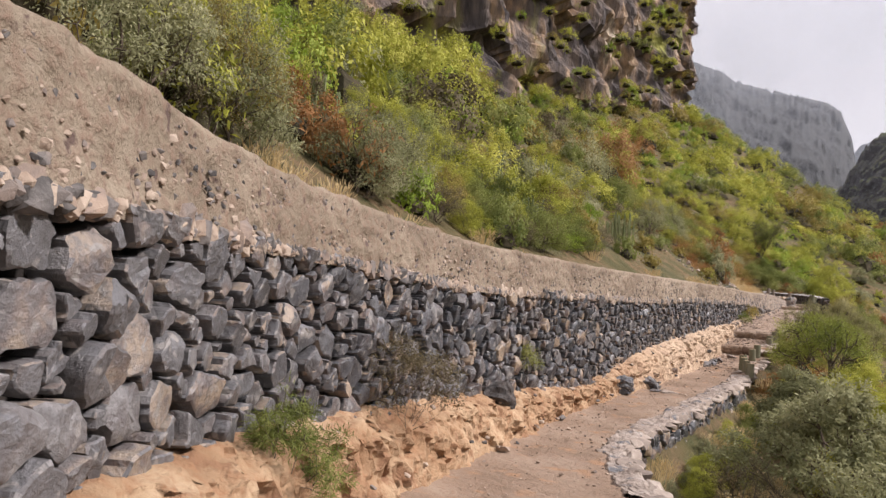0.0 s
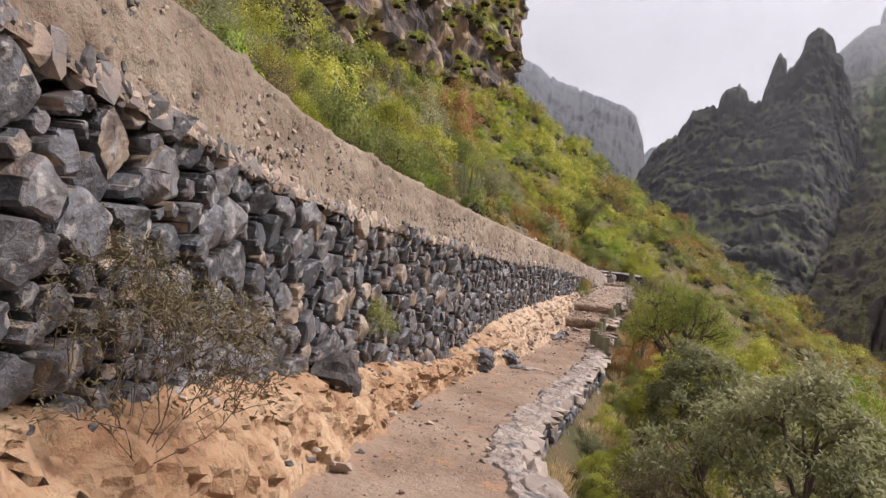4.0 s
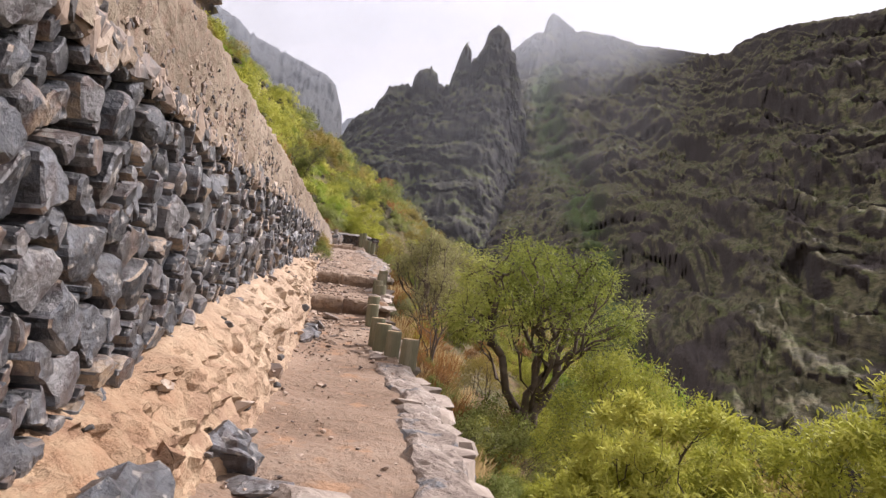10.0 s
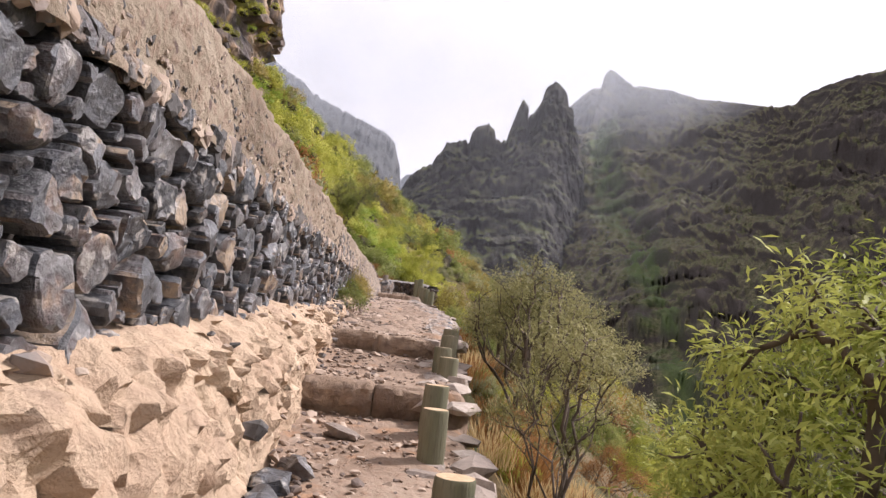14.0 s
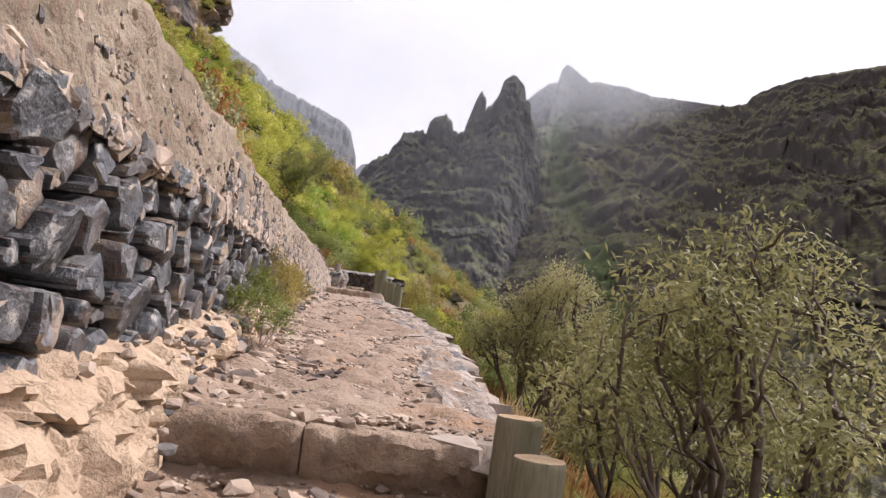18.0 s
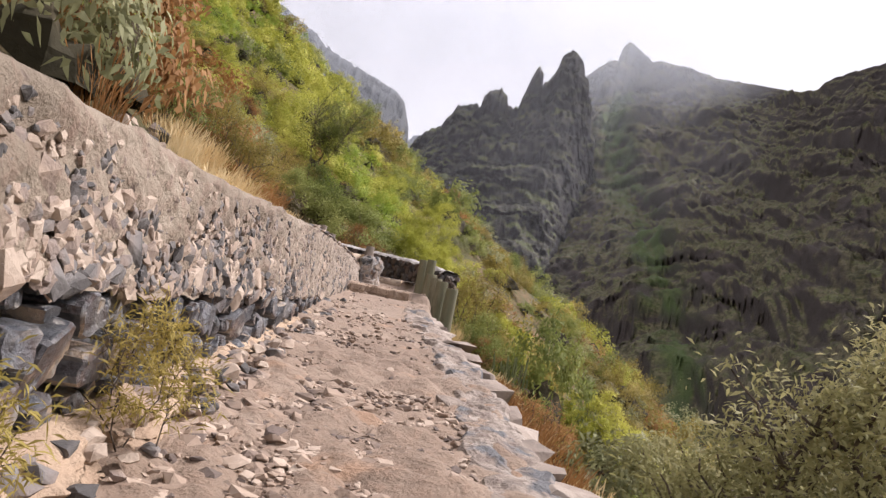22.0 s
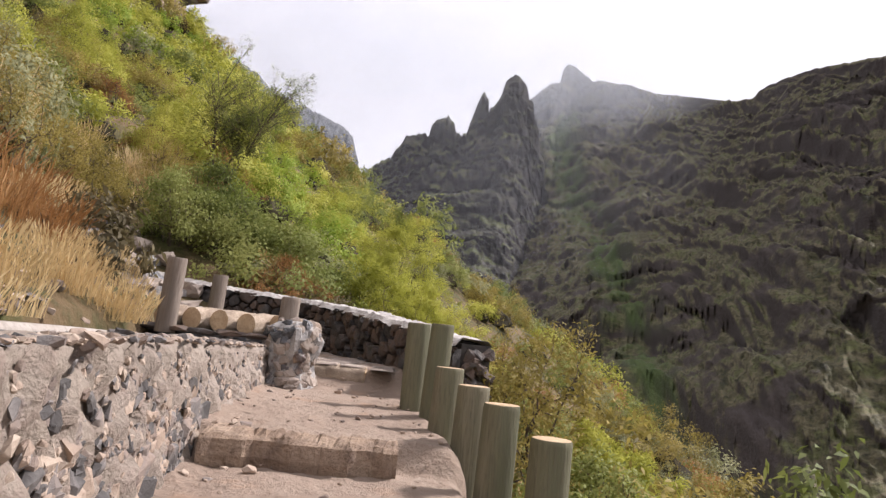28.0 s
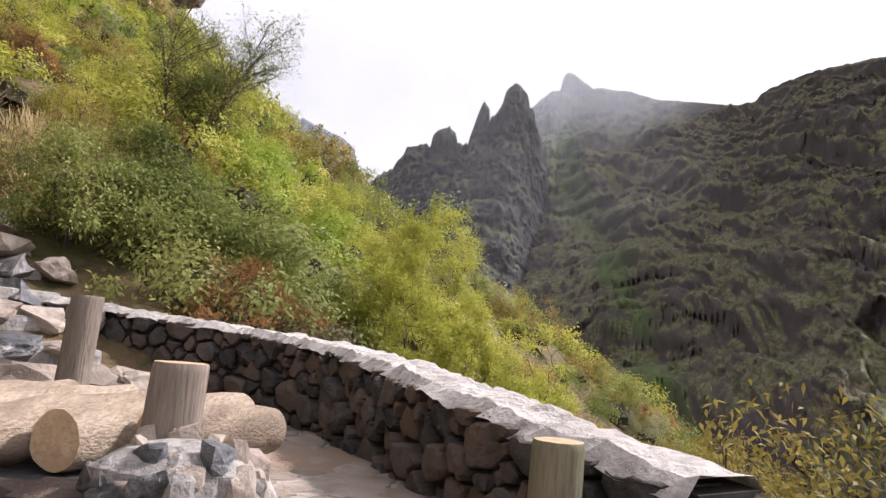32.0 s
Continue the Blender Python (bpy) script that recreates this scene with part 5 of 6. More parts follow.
def lumpy(rng, profile, seg, amp, freq, seed):
    """A turned body with an uneven skin."""
    bm = bmesh.new()
    rings = []
    for r, z in profile:
        ring = []
        for i in range(seg):
            a = 2 * math.pi * i / seg
            q = r * (1 + amp * fbm(math.cos(a) * freq, math.sin(a) * freq, z * freq * 3 + seed, 3))
            ring.append(bm.verts.new((math.cos(a) * q, math.sin(a) * q, z + 0.3 * amp * r * fbm(a, z * 5, seed))))
        rings.append(ring)
    for p, q in zip(rings, rings[1:]):
        for i in range(seg):
            bm.faces.new((p[i], p[(i + 1) % seg], q[(i + 1) % seg], q[i]))
    bm.faces.new(rings[-1])
    return bm


def rubble_pillar():
    root = thing("stone_pillar", "short lumpy pillar of grey stones set in mortar", "pillar", at=(0.26, 52.45, 4.3))
    rng = random.Random(17)
    prof = [(0.30, -0.05), (0.29, 0.08), (0.25, 0.2), (0.24, 0.32), (0.27, 0.45), (0.28, 0.56), (0.25, 0.66), (0.16, 0.72), (0.05, 0.74)]
    part("core", lumpy(rng, prof, 36, 0.3, 2.0, 3), M_ROUGH, root, "grey mortar core")
    for i in range(150):
        a = rng.uniform(0, 2 * math.pi)
        z = rng.uniform(0.02, 0.73)
        r = float(np.interp(z, [p[1] for p in prof], [p[0] for p in prof])) - 0.022
        k = rng.uniform(0.4, 1.35)
        ob = part("stone", rough_stone(rng, 0.04 * k, 0.065 * k, 0.055 * k, i, 1), M_BASALT if rng.random() < 0.3 else M_KERB, root)
        ob.matrix_local = pose(math.cos(a) * r, math.sin(a) * r, z, rng.uniform(-25, 25), rng.uniform(-15, 15), math.degrees(a))


rubble_pillar()


def culvert():
    """The mouth of the channel under the log bridge."""
    root = thing("culvert", "dark covered mouth of the channel under the logs", "culvert", at=(-0.6, 53.0, 4.5))
    for nm, x0, x1, y0, y1, z0, z1, mat in (("lintel", -1.3, 0.0, 52.62, 53.8, 4.77, 4.83, M_BASALT), ("side", -0.2, 0.05, 52.28, 53.9, 4.2, 4.765, M_RIM),
                                       ("side", -1.25, -0.95, 52.28, 53.9, 4.2, 4.765, M_RIM), ("bed", -0.945, -0.205, 52.28, 53.85, 4.3, 4.42, M_RIM), ("back", -0.945, -0.205, 53.86, 53.95, 4.3, 4.76, M_MORTAR)):
        bm = bmesh.new()
        bmesh.ops.create_cube(bm, size=1)
        bmesh.ops.scale(bm, verts=bm.verts, vec=(x1 - x0, y1 - y0, z1 - z0))
        bmesh.ops.bevel(bm, geom=bm.edges[:], offset=0.015, segments=2, affect="EDGES", profile=0.6)
        ob = part(nm, bm, mat, root)
        ob.location = ((x0 + x1) / 2 + 0.6, (y0 + y1) / 2 - 53.0, (z0 + z1) / 2 - 4.5)

    rng = random.Random(77)
    for i in range(5):
        ob = part("lintel_stone", chunk(rng, 0.19, 0.13, 0.035, 20), M_DARK, root)
        ob.location = (-0.62 + 0.29 * i, -0.5 + rng.uniform(-0.03, 0.03), 0.345 + rng.uniform(-0.01, 0.01))


culvert()


def flagstones():
    """Irregular flat stones set in mortar on the landing."""
    v = [(-0.3, 52.9, 4.632), (1.35, 52.9, 4.632), (1.2, 54.2, 4.632), (0.6, 56.2, 4.632), (-1.8, 57.4, 4.632), (-2.6, 56.4, 4.632), (-0.9, 54.4, 4.632), (-0.3, 54.0, 4.632)]
    root = mesh_ob("pavement", v, [tuple(range(8))], M_RIM)
    tagged(root, "landing paved with irregular grey flagstones in mortar", "paving", kind="structure")
    left = curve_of([(52.9, 0.1), (54.0, -0.2), (54.4, -0.8), (56.4, -2.4), (57.3, -1.8)])
    right = curve_of([(52.9, 1.3), (54.2, 1.1), (56.2, 0.4), (57.3, -1.0)])
    cells = rubble_cells(random.Random(9), 52.95, 57.2, lambda s: left(s), lambda s: right(s), 0.36)
    stones(root, cells, lambda s, z, d: (z, s, 4.634 + 0.22 * max(d, -0.02)), lambda c: True, (M_KERB, M_KERB), "flagstone", 0.07, 0.02, 3)


flagstones()


def parapet():
    """The low curved wall of dark stones round the end of the path."""
    line = [(-2.6, 57.3), (-1.4, 57.2), (-0.4, 56.8), (0.35, 56.1), (0.85, 55.0), (1.15, 54.0), (1.6, 52.95), (1.95, 52.4)]
    t = np.linspace(0, len(line) - 1, 120)
    px = np.interp(t, range(len(line)), [p[0] for p in line])
    py = np.interp(t, range(len(line)), [p[1] for p in line])
    for _ in range(8):
        px[1:-1] = (px[:-2] + px[1:-1] * 2 + px[2:]) / 4
        py[1:-1] = (py[:-2] + py[1:-1] * 2 + py[2:]) / 4
    ss = np.concatenate([[0], np.cumsum(np.hypot(np.diff(px), np.diff(py)))])
    L = float(ss[-1])
    top = lambda s: 5.62 - 0.42 * min(1, s / (L * 0.8)) - 0.16 * max(0, (s / L - 0.8) / 0.2)

    def at(s):
        x, y = float(np.interp(s, ss, px)), float(np.interp(s, ss, py))
        x2, y2 = float(np.interp(s + 0.15, ss, px)), float(np.interp(s + 0.15, ss, py))
        x1, y1 = float(np.interp(s - 0.15, ss, px)), float(np.interp(s - 0.15, ss, py))
        d = math.hypot(x2 - x1, y2 - y1) or 1
        return x, y, (y2 - y1) / d, -(x2 - x1) / d   # the normal points to the path

    root = thing("parapet_wall", "low curved wall of dark stones with pale mortar top", "wall")
    v, n = [], 80
    for i in range(n):
        s = L * i / (n - 1)
        x, y, nx, ny = at(s)
        z = top(s)
        for d, h in ((-0.02, 4.0), (-0.02, z - 0.05), (-0.42, z - 0.05), (-0.42, 3.6)):
            v.append((x + nx * d, y + ny * d, h))
    f = [(i * 4 + j, i * 4 + (j + 1) % 4, i * 4 + 4 + (j + 1) % 4, i * 4 + 4 + j) for i in range(n - 1) for j in range(4)] + [(0, 1, 2, 3), tuple((n - 1) * 4 + j for j in (3, 2, 1, 0))]
    mesh_ob("core", v, f, M_MORTAR, root)

    def place(s, z, d):
        x, y, nx, ny = at(s)
        return (x + nx * d, y + ny * d, z)

    cells = rubble_cells(random.Random(6), 0.1, L - 0.1, lambda s: 4.55, lambda s: top(s) - 0.08, 0.185)
    stones(root, cells, place, lambda c: True, (M_DARK, M_DARK), depth=0.11, seed=12)
    ex, ey, enx, eny = at(L - 0.02)
    er = random.Random(31)
    for i in range(26):
        d, z = -0.06 - 0.32 * er.random(), 4.2 + 0.72 * (i + er.random()) / 26
        ob = part("stone", chunk(er, 0.1, 0.085, 0.08, 13), M_DARK, root)
        ob.matrix_world = pose(ex + enx * d + 0.02, ey + eny * d - 0.02, z, er.uniform(-20, 20), er.uniform(-20, 20), er.uniform(0, 360))
    # mortar top
    v, rng = [], random.Random(2)
    n, m = 130, 7
    for i in range(n):
        s = L * i / (n - 1)
        x, y, nx, ny = at(s)
        z = top(s)
        for j in range(m):
            d = 0.06 - 0.52 * j / (m - 1)
            zz = z - (0.07 if j in (0, m - 1) else 0) + 0.03 * fbm(s * 3, j * 0.6, 3, 4) + 0.012 * rng.uniform(-1, 1)
            v.append((x + nx * d, y + ny * d, zz))
    o = mesh_ob("coping", v, grid_faces(n, m), M_COPING, root)
    o["label"] = "pale lumpy mortar coping"


parapet()


def stone_steps_up():
    """Rough stone steps that climb away behind the bridge."""
    for i in range(9):
        rng = random.Random(90 + i)
        root = thing("stone_step", "rough grey stone step of the stair climbing the slope", "step", "stair beside the bridge")
        root.matrix_world = pose(-1.6 - 0.36 * i, 55.7 + 0.30 * i, 4.60 + 0.255 * i, 0, 0, 50 + rng.uniform(-5, 5))
        x = -0.75
        while x < 0.7:
            w = rng.uniform(0.32, 0.62)
            ob = part("slab", rough_stone(rng, w * 0.56, 0.34, 0.16, i, 2), M_KERB if rng.random() < 0.75 else M_BASALT, root)
            ob.matrix_local = pose(x + w / 2, rng.uniform(-0.04, 0.04), rng.uniform(-0.02, 0.03), rng.uniform(-4, 4), rng.uniform(-5, 5), rng.uniform(-9, 9))
            x += w
        bed = bmesh.new()
        bmesh.ops.create_cube(bed, size=1)
        bmesh.ops.scale(bed, verts=bed.verts, vec=(1.5, 0.55, 0.3))
        bmesh.ops.bevel(bed, geom=bed.edges[:], offset=0.05, segments=2, affect="EDGES", profile=0.6)
        ob = part("bedding", bed, M_ROUGH, root)
        ob.matrix_local = pose(0, 0.12, -0.11)


stone_steps_up()

# ---- plants ----
KINDS = {   # radius, height, limbs, twigs, leaves, length, width
    "lime": ("dense yellow-green feathery shrub on the slope", 1.1, 1.45, 14, 22, 14000, 0.075, 0.015),
    "green": ("leafy mid-green shrub on the slope", 1.15, 1.35, 14, 22, 13000, 0.055, 0.025),
    "grey": ("grey-green spurge shrub with tufted leaves", 1.0, 1.25, 14, 14, 10000, 0.055, 0.018),
    "olive": ("olive-brown shrub with many bare stems", 1.05, 1.3, 15, 14, 8500, 0.05, 0.016),
    "bright": ("fresh bright green shrub on the slope", 0.85, 1.0, 11, 16, 9000, 0.06, 0.016),
    "dull": ("dark brown half-withered shrub with bare stems", 1.0, 1.2, 15, 16, 7000, 0.05, 0.013),
    "rust": ("dry rust-brown shrub on the slope", 0.75, 0.8, 12, 14, 6000, 0.055, 0.009),
}
protos = {}
for i, (k, (lab, rad, hgt, limbs, twigs, lv, ln, wd)) in enumerate(KINDS.items()):
    protos[k] = [shrub("shrub", lab, k, 10 * i + q, rad, hgt, limbs, twigs, lv, ln, wd, group="shrubs on the slope", shell={"lime": 0.6, "green": 0.65, "bright": 0.6, "grey": 0.35}.get(k, 0.2)) for q in range(2)]
protos["spurge"] = [spurge_columns(3, 19, 1.3), spurge_columns(4, 14, 1.0)]


def plant(key, x, y, s, z=None, turn=0.0, sz=1.0, which=0):
    src = protos[key][which % len(protos[key])]
    zz = terrain(x, y) if z is None else z
    ob = copy_thing(src, pose(x, y, zz, 0, 0, turn))
    ob.scale = (s, s, s * sz)
    return ob


def cloud_proto(gen, n, length, width):
    """Leaves of one distant shrub: an uneven dome of tufts."""
    k = 34
    a, q = gen.uniform(0, 2 * np.pi, k), gen.random(k) ** 0.5
    h = np.sqrt(np.maximum(0, 1 - q ** 2)) * gen.uniform(0.55, 1.15, k)
    t = np.column_stack([np.cos(a) * q, np.sin(a) * q, h])
    pick = gen.integers(0, k, n)
    c = t[pick] + gen.normal(size=(n, 3)) * (0.085, 0.085, 0.065)
    c[:, 2] = np.where(gen.random(n) < 0.2, c[:, 2] * gen.random(n), c[:, 2])
    d = c * (0.8, 0.8, 0.4) + (0, 0, 0.45)
    leaves = leaf_arrays(gen, c, d, length, width, 0.0, 0.5, c * (1, 1, 0.8) + (0, 0, 0.25) + (c - t[pick]) * 2.2, 0.85, 0.22)
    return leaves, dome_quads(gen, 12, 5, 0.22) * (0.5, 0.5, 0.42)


def scatter():
    """Scrub over the whole valley side: shrubs near the path one by one, those far off joined by colour."""
    rng = random.Random(77)
    near, far = [], []

    def tone(x, y):
        a, c = fbm(x * 0.07, y * 0.07, 9), fbm(x * 0.11, y * 0.11, 19)
        if -4.5 < x < 0 and 38 < y < 50:
            return rng.choice(["rust", "olive", "olive", "grey", "lime"])
        if x > 2.5 and y > 38:
            return rng.choice(["olive", "olive", "green", "green", "grey", "lime", "rust"])
        if y > 62 and x < SPUR(min(y, 140)) + 4 and a > -0.25:
            return rng.choice(["lime", "lime", "lime", "lime", "bright", "green", "olive"])
        if a > 0.1:
            return rng.choice(["lime", "lime", "lime", "lime", "bright", "olive", "green"])
        if c > 0.3:
            return rng.choice(["olive", "rust", "grey", "dull"])
        return rng.choice(["lime", "lime", "green", "green", "grey", "olive", "dull"])

    def offer(x, y, s, single):
        if y < 57:
            w, e = WALL_X(y) - 1.15 - 0.75 * s, EDGE(y) + 0.35 + 0.85 * s
            if w < x < e or (x > 0 and y < 11 and x < 14):
                return
            if x > 0 and 8 < y < 42 and x < EDGE(y) + 4.5:
                single, s = True, min(s, 0.75)
        if rng.random() < (0.55 if 0.8 < x < 9 and 51 < y < 60 else 0.2):
            return
        s *= rng.choice((0.6, 0.75, 0.9, 1.1, 1.45))
        if y > 53.5 and y < 61 and math.hypot(x + 1.5 + 2.9 * min(1, max(0, (-x - 1.5) / 2.9)), y - 55.6 - 2.4 * min(1, max(0, (-x - 1.5) / 2.9))) < 1.0 + s:
            return
        (near if single else far).append((x, y, s))

    y = 1.0
    while y < 58:
        for d in np.arange(0.6, 9, 1.5):
            offer(WALL_X(min(y, 56)) - 1.5 - d + rng.uniform(-0.4, 0.4), y + rng.uniform(-0.5, 0.5), rng.uniform(0.55, 0.95), rng.random() < 0.62)
        for d in np.arange(9.5, 40, 2.3):
            offer(WALL_X(min(y, 56)) - 1.5 - d + rng.uniform(-0.8, 0.8), y + rng.uniform(-0.8, 0.8), rng.uniform(1.0, 1.8), False)
        for d in np.arange(1.0, 9, 1.5):
            offer(EDGE(y) + d + rng.uniform(-0.4, 0.4), y + rng.uniform(-0.5, 0.5), rng.uniform(0.55, 1.0), rng.random() < 0.4)
        for d in np.arange(9.5, 36, 2.6):
            offer(EDGE(y) + d + rng.uniform(-1, 1), y + rng.uniform(-0.8, 0.8), rng.uniform(1.0, 1.9), False)
        y += 1.45
    y = 58.0
    while y < 150:
        st = 1.7 + (y - 58) * 0.02
        for x in np.arange(SPUR(y) - 54, SPUR(y) + 18, st):
            offer(x + rng.uniform(-0.5, 0.5) * st, y + rng.uniform(-0.5, 0.5) * st, st * rng.uniform(0.55, 0.95), False)
        y += st
    rng.shuffle(near)
    near.sort(key=lambda p: not (p[0] > 0 and p[1] < 44 and p[0] < EDGE(p[1]) + 4.5))
    for i, (x, y, s) in enumerate(near):
        if i < 130:
            plant(tone(x, y), x, y, s, terrain(x, y) - 0.12 * s, rng.uniform(0, 360), rng.uniform(0.85, 1.2), rng.randrange(2))
        else:
            far.append((x, y, s))
    gen = np.random.default_rng(5)
    sizes = (0.5, 0.8, 1.2, 1.8)
    clouds = [[cloud_proto(gen, int(640 * r ** 1.5), 0.18 / r, 0.075 / r) for _ in range(4)] for r in sizes]
    fine = [[cloud_proto(gen, int(2600 * r ** 1.5), 0.095 / r, 0.036 / r) for _ in range(3)] for r in sizes]
    for i in range(150):    # tufts on the ledges of the cliff
        y = rng.uniform(60, 126)
        x = float(np.interp(y, [64, 78, 96, 118, 137], [-44, -34, -30, -28, -27])) + 1.6
        far.append((x, y, -rng.uniform(0.7, 1.6)))
    # stems gathers the dark domes that paint shade between the leaves.
    bins, stems = {}, []
    for x, y, s in far:
        a = rng.uniform(0, 6.283)
        c, sn = math.cos(a), math.sin(a)
        close = (y < 58 and WALL_X(min(y, 56)) - x < 11 and x < EDGE(y) + 12) or (58 <= y < 78 and -14 < x < 16)
        p, inner = rng.choice((fine if close else clouds)[min(range(4), key=lambda i: abs(sizes[i] - abs(s)))])
        z = terrain(x, y) - 0.15 * s
        if s < 0:
            s, z = -s, z + rng.uniform(3, 34)
        tall, grown = rng.uniform(0.9, 1.25 if y > 58 else 1.9), s * rng.uniform(0.7, 1.0 if y > 58 else 1.25)
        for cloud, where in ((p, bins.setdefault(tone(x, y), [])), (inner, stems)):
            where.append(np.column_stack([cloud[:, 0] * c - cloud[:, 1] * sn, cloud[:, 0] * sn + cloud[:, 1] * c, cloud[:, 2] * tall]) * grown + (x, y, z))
    for k, some in bins.items():
        ob = quad_cloud("hillside_scrub", np.concatenate(some), M_LEAF[k])
        tagged(ob, "distant mixed scrub covering the valley side", "scrub", kind="stuff")
    ob = quad_cloud("scrub_shade_domes", np.concatenate(stems), M_CROWN_SHADE)
    tagged(ob, "dark domes inside the hillside scrub, standing in for stems and shade", "scrub", kind="stuff")


scatter()

# shrubs beside the path that stand out
def hero(label, leaf, seed, x, y, z, radius, height, limbs, twigs, leaves, length, width, r0, cluster=0.1, droop=0.0, shell=0.0, low=0.0):
    ob = shrub("shrub", label, leaf, seed, radius, height, limbs, twigs, leaves, length, width, droop, r0, cluster, shell=shell, low=low)
    ob.location = (x, y, z)
    return ob


hero("large domed shrub with dark bent trunks and drooping green leaves", "fresh", 101, 4.35, 27.8, 1.1, 2.1, 2.1, 13, 46, 27000, 0.066, 0.0155, 0.1, 0.062, 0.3, 0.22, 0.6)
hero("low leafy green shrub under the domed shrub", "lime", 118, 5.2, 26.6, 0.6, 1.2, 1.6, 13, 24, 16000, 0.06, 0.012, 0.02, 0.12, 0.0, 0.6)
hero("brown-green shrub with bare grey stems beside the steps", "pale", 102, 3.35, 34.1, 2.1, 1.25, 1.75, 15, 18, 11000, 0.05, 0.015, 0.05, low=0.55)
hero("dry yellow-leaved shrub with bare forked stems", "pale", 103, 3.85, 39.9, 2.3, 1.45, 1.95, 15, 26, 17000, 0.055, 0.017, 0.075, low=0.58)
hero("yellowing leafy shrub below the path", "pale", 104, 4.6, 37.2, 1.8, 1.4, 1.9, 12, 22, 15000, 0.062, 0.018, 0.045, low=0.4)
hero("yellow-green leafy shrub below the path", "pale", 105, 4.6, 43.4, 2.0, 1.3, 1.4, 11, 18, 12000, 0.062, 0.018, 0.03, low=0.35)
hero("grey-green spurge shrub beside the path edge", "grey", 106, 5.5, 17.2, 0.3, 1.35, 2.0, 14, 25, 17000, 0.085, 0.026, 0.045, 0.075, 0.0, 0.2, 0.32)
hero("grey-green spurge shrub leaning over the drop", "grey", 107, 7.0, 14.6, 0.0, 1.6, 2.1, 14, 25, 17000, 0.085, 0.026, 0.045, 0.075, 0.0, 0.2, 0.32)
hero("grey-green leafy spurge shrub by the kerb", "grey", 108, 4.75, 20.6, 0.4, 1.1, 1.8, 13, 22, 14000, 0.08, 0.024, 0.045, 0.075, 0.0, 0.2, 0.32)
hero("light green feathery shrub on the drop", "lime", 109, 5.6, 22.6, 0.2, 1.5, 1.9, 12, 25, 34000, 0.073, 0.016, 0.025, 0.07, 0.0, 0.3)
hero("light green feathery shrub below the kerb", "lime", 110, 4.4, 23.6, 0.5, 1.0, 1.4, 11, 22, 22000, 0.073, 0.016, 0.02, 0.07, 0.0, 0.3)
hero("thin bare-stemmed grey shrub near the posts", "pale", 111, 3.3, 31.3, 1.5, 0.9, 1.6, 14, 14, 5200, 0.047, 0.011, 0.03, low=0.45)
hero("pale spurge shrub growing out of the drop", "grey", 112, 7.6, 18.2, -1.0, 1.7, 2.2, 13, 25, 17000, 0.085, 0.026, 0.045, 0.075, 0.0, 0.2, 0.32)
hero("bushy green broom growing at the wall foot", "green", 113, 2.8, 8.95, 1.7, 0.45, 0.65, 16, 10, 9000, 0.063, 0.0056, 0.012)
hero("dry twiggy bush clinging to the wall", "dull", 114, 1.98, 11.4, 1.92, 0.75, 0.95, 34, 22, 6500, 0.035, 0.009, 0.007)
hero("small dry twiggy plant clinging to the wall", "green", 115, 1.0, 16.1, 2.15, 0.3, 0.42, 22, 8, 3200, 0.035, 0.007, 0.004)
hero("leafy green plant hanging over the wall foot", "olive", 116, 0.5, 38.0, 3.38, 0.32, 0.6, 16, 10, 3000, 0.049, 0.007, 0.006)
hero("leafy twiggy plant hanging from the foot of the wall", "green", 119, 0.62, 36.3, 3.1, 0.34, 0.6, 18, 14, 2600, 0.055, 0.009, 0.007)
hero("small green plant at the wall foot", "olive", 117, 0.48, 39.3, 3.5, 0.3, 0.5, 14, 9, 2400, 0.049, 0.007, 0.006)
def grass_tufts(name, label, leaf, spots, seed, n=150):
    gen = np.random.default_rng(seed)
    quads = []
    for x, y, h in spots:
        z = terrain(x, y)
        a = gen.uniform(0, 2 * np.pi, n)
        q = gen.random(n) ** 0.6 * 0.28
        base = np.column_stack([x + np.cos(a) * q, y + np.sin(a) * q, np.full(n, z - 0.03)])
        lean = np.column_stack([np.cos(a), np.sin(a), np.zeros(n)]) * (gen.random((n, 1)) * 0.45 * h) + gen.normal(size=(n, 3)) * (0.12 * h, 0.12 * h, 0)
        hh = h * gen.uniform(0.5, 1.15, (n, 1))
        side = gen.normal(size=(n, 3)) * (1, 1, 0)
        side /= np.linalg.norm(side, axis=1, keepdims=True)
        mid = base + lean * 0.4 + np.hstack([np.zeros((n, 2)), hh * 0.6])
        tip = base + lean + np.hstack([np.zeros((n, 2)), hh])
        quads.append(np.stack([base - side * 0.003, base + side * 0.003, mid + side * 0.003, mid - side * 0.003], 1).reshape(-1, 3))
        quads.append(np.stack([mid, mid + (tip - mid) * 0.6 + side * 0.007, tip, mid + (tip - mid) * 0.6 - side * 0.007], 1).reshape(-1, 3))
    tagged(quad_cloud(name, np.concatenate(quads), M_LEAF[leaf]), label, "grass", kind="stuff")


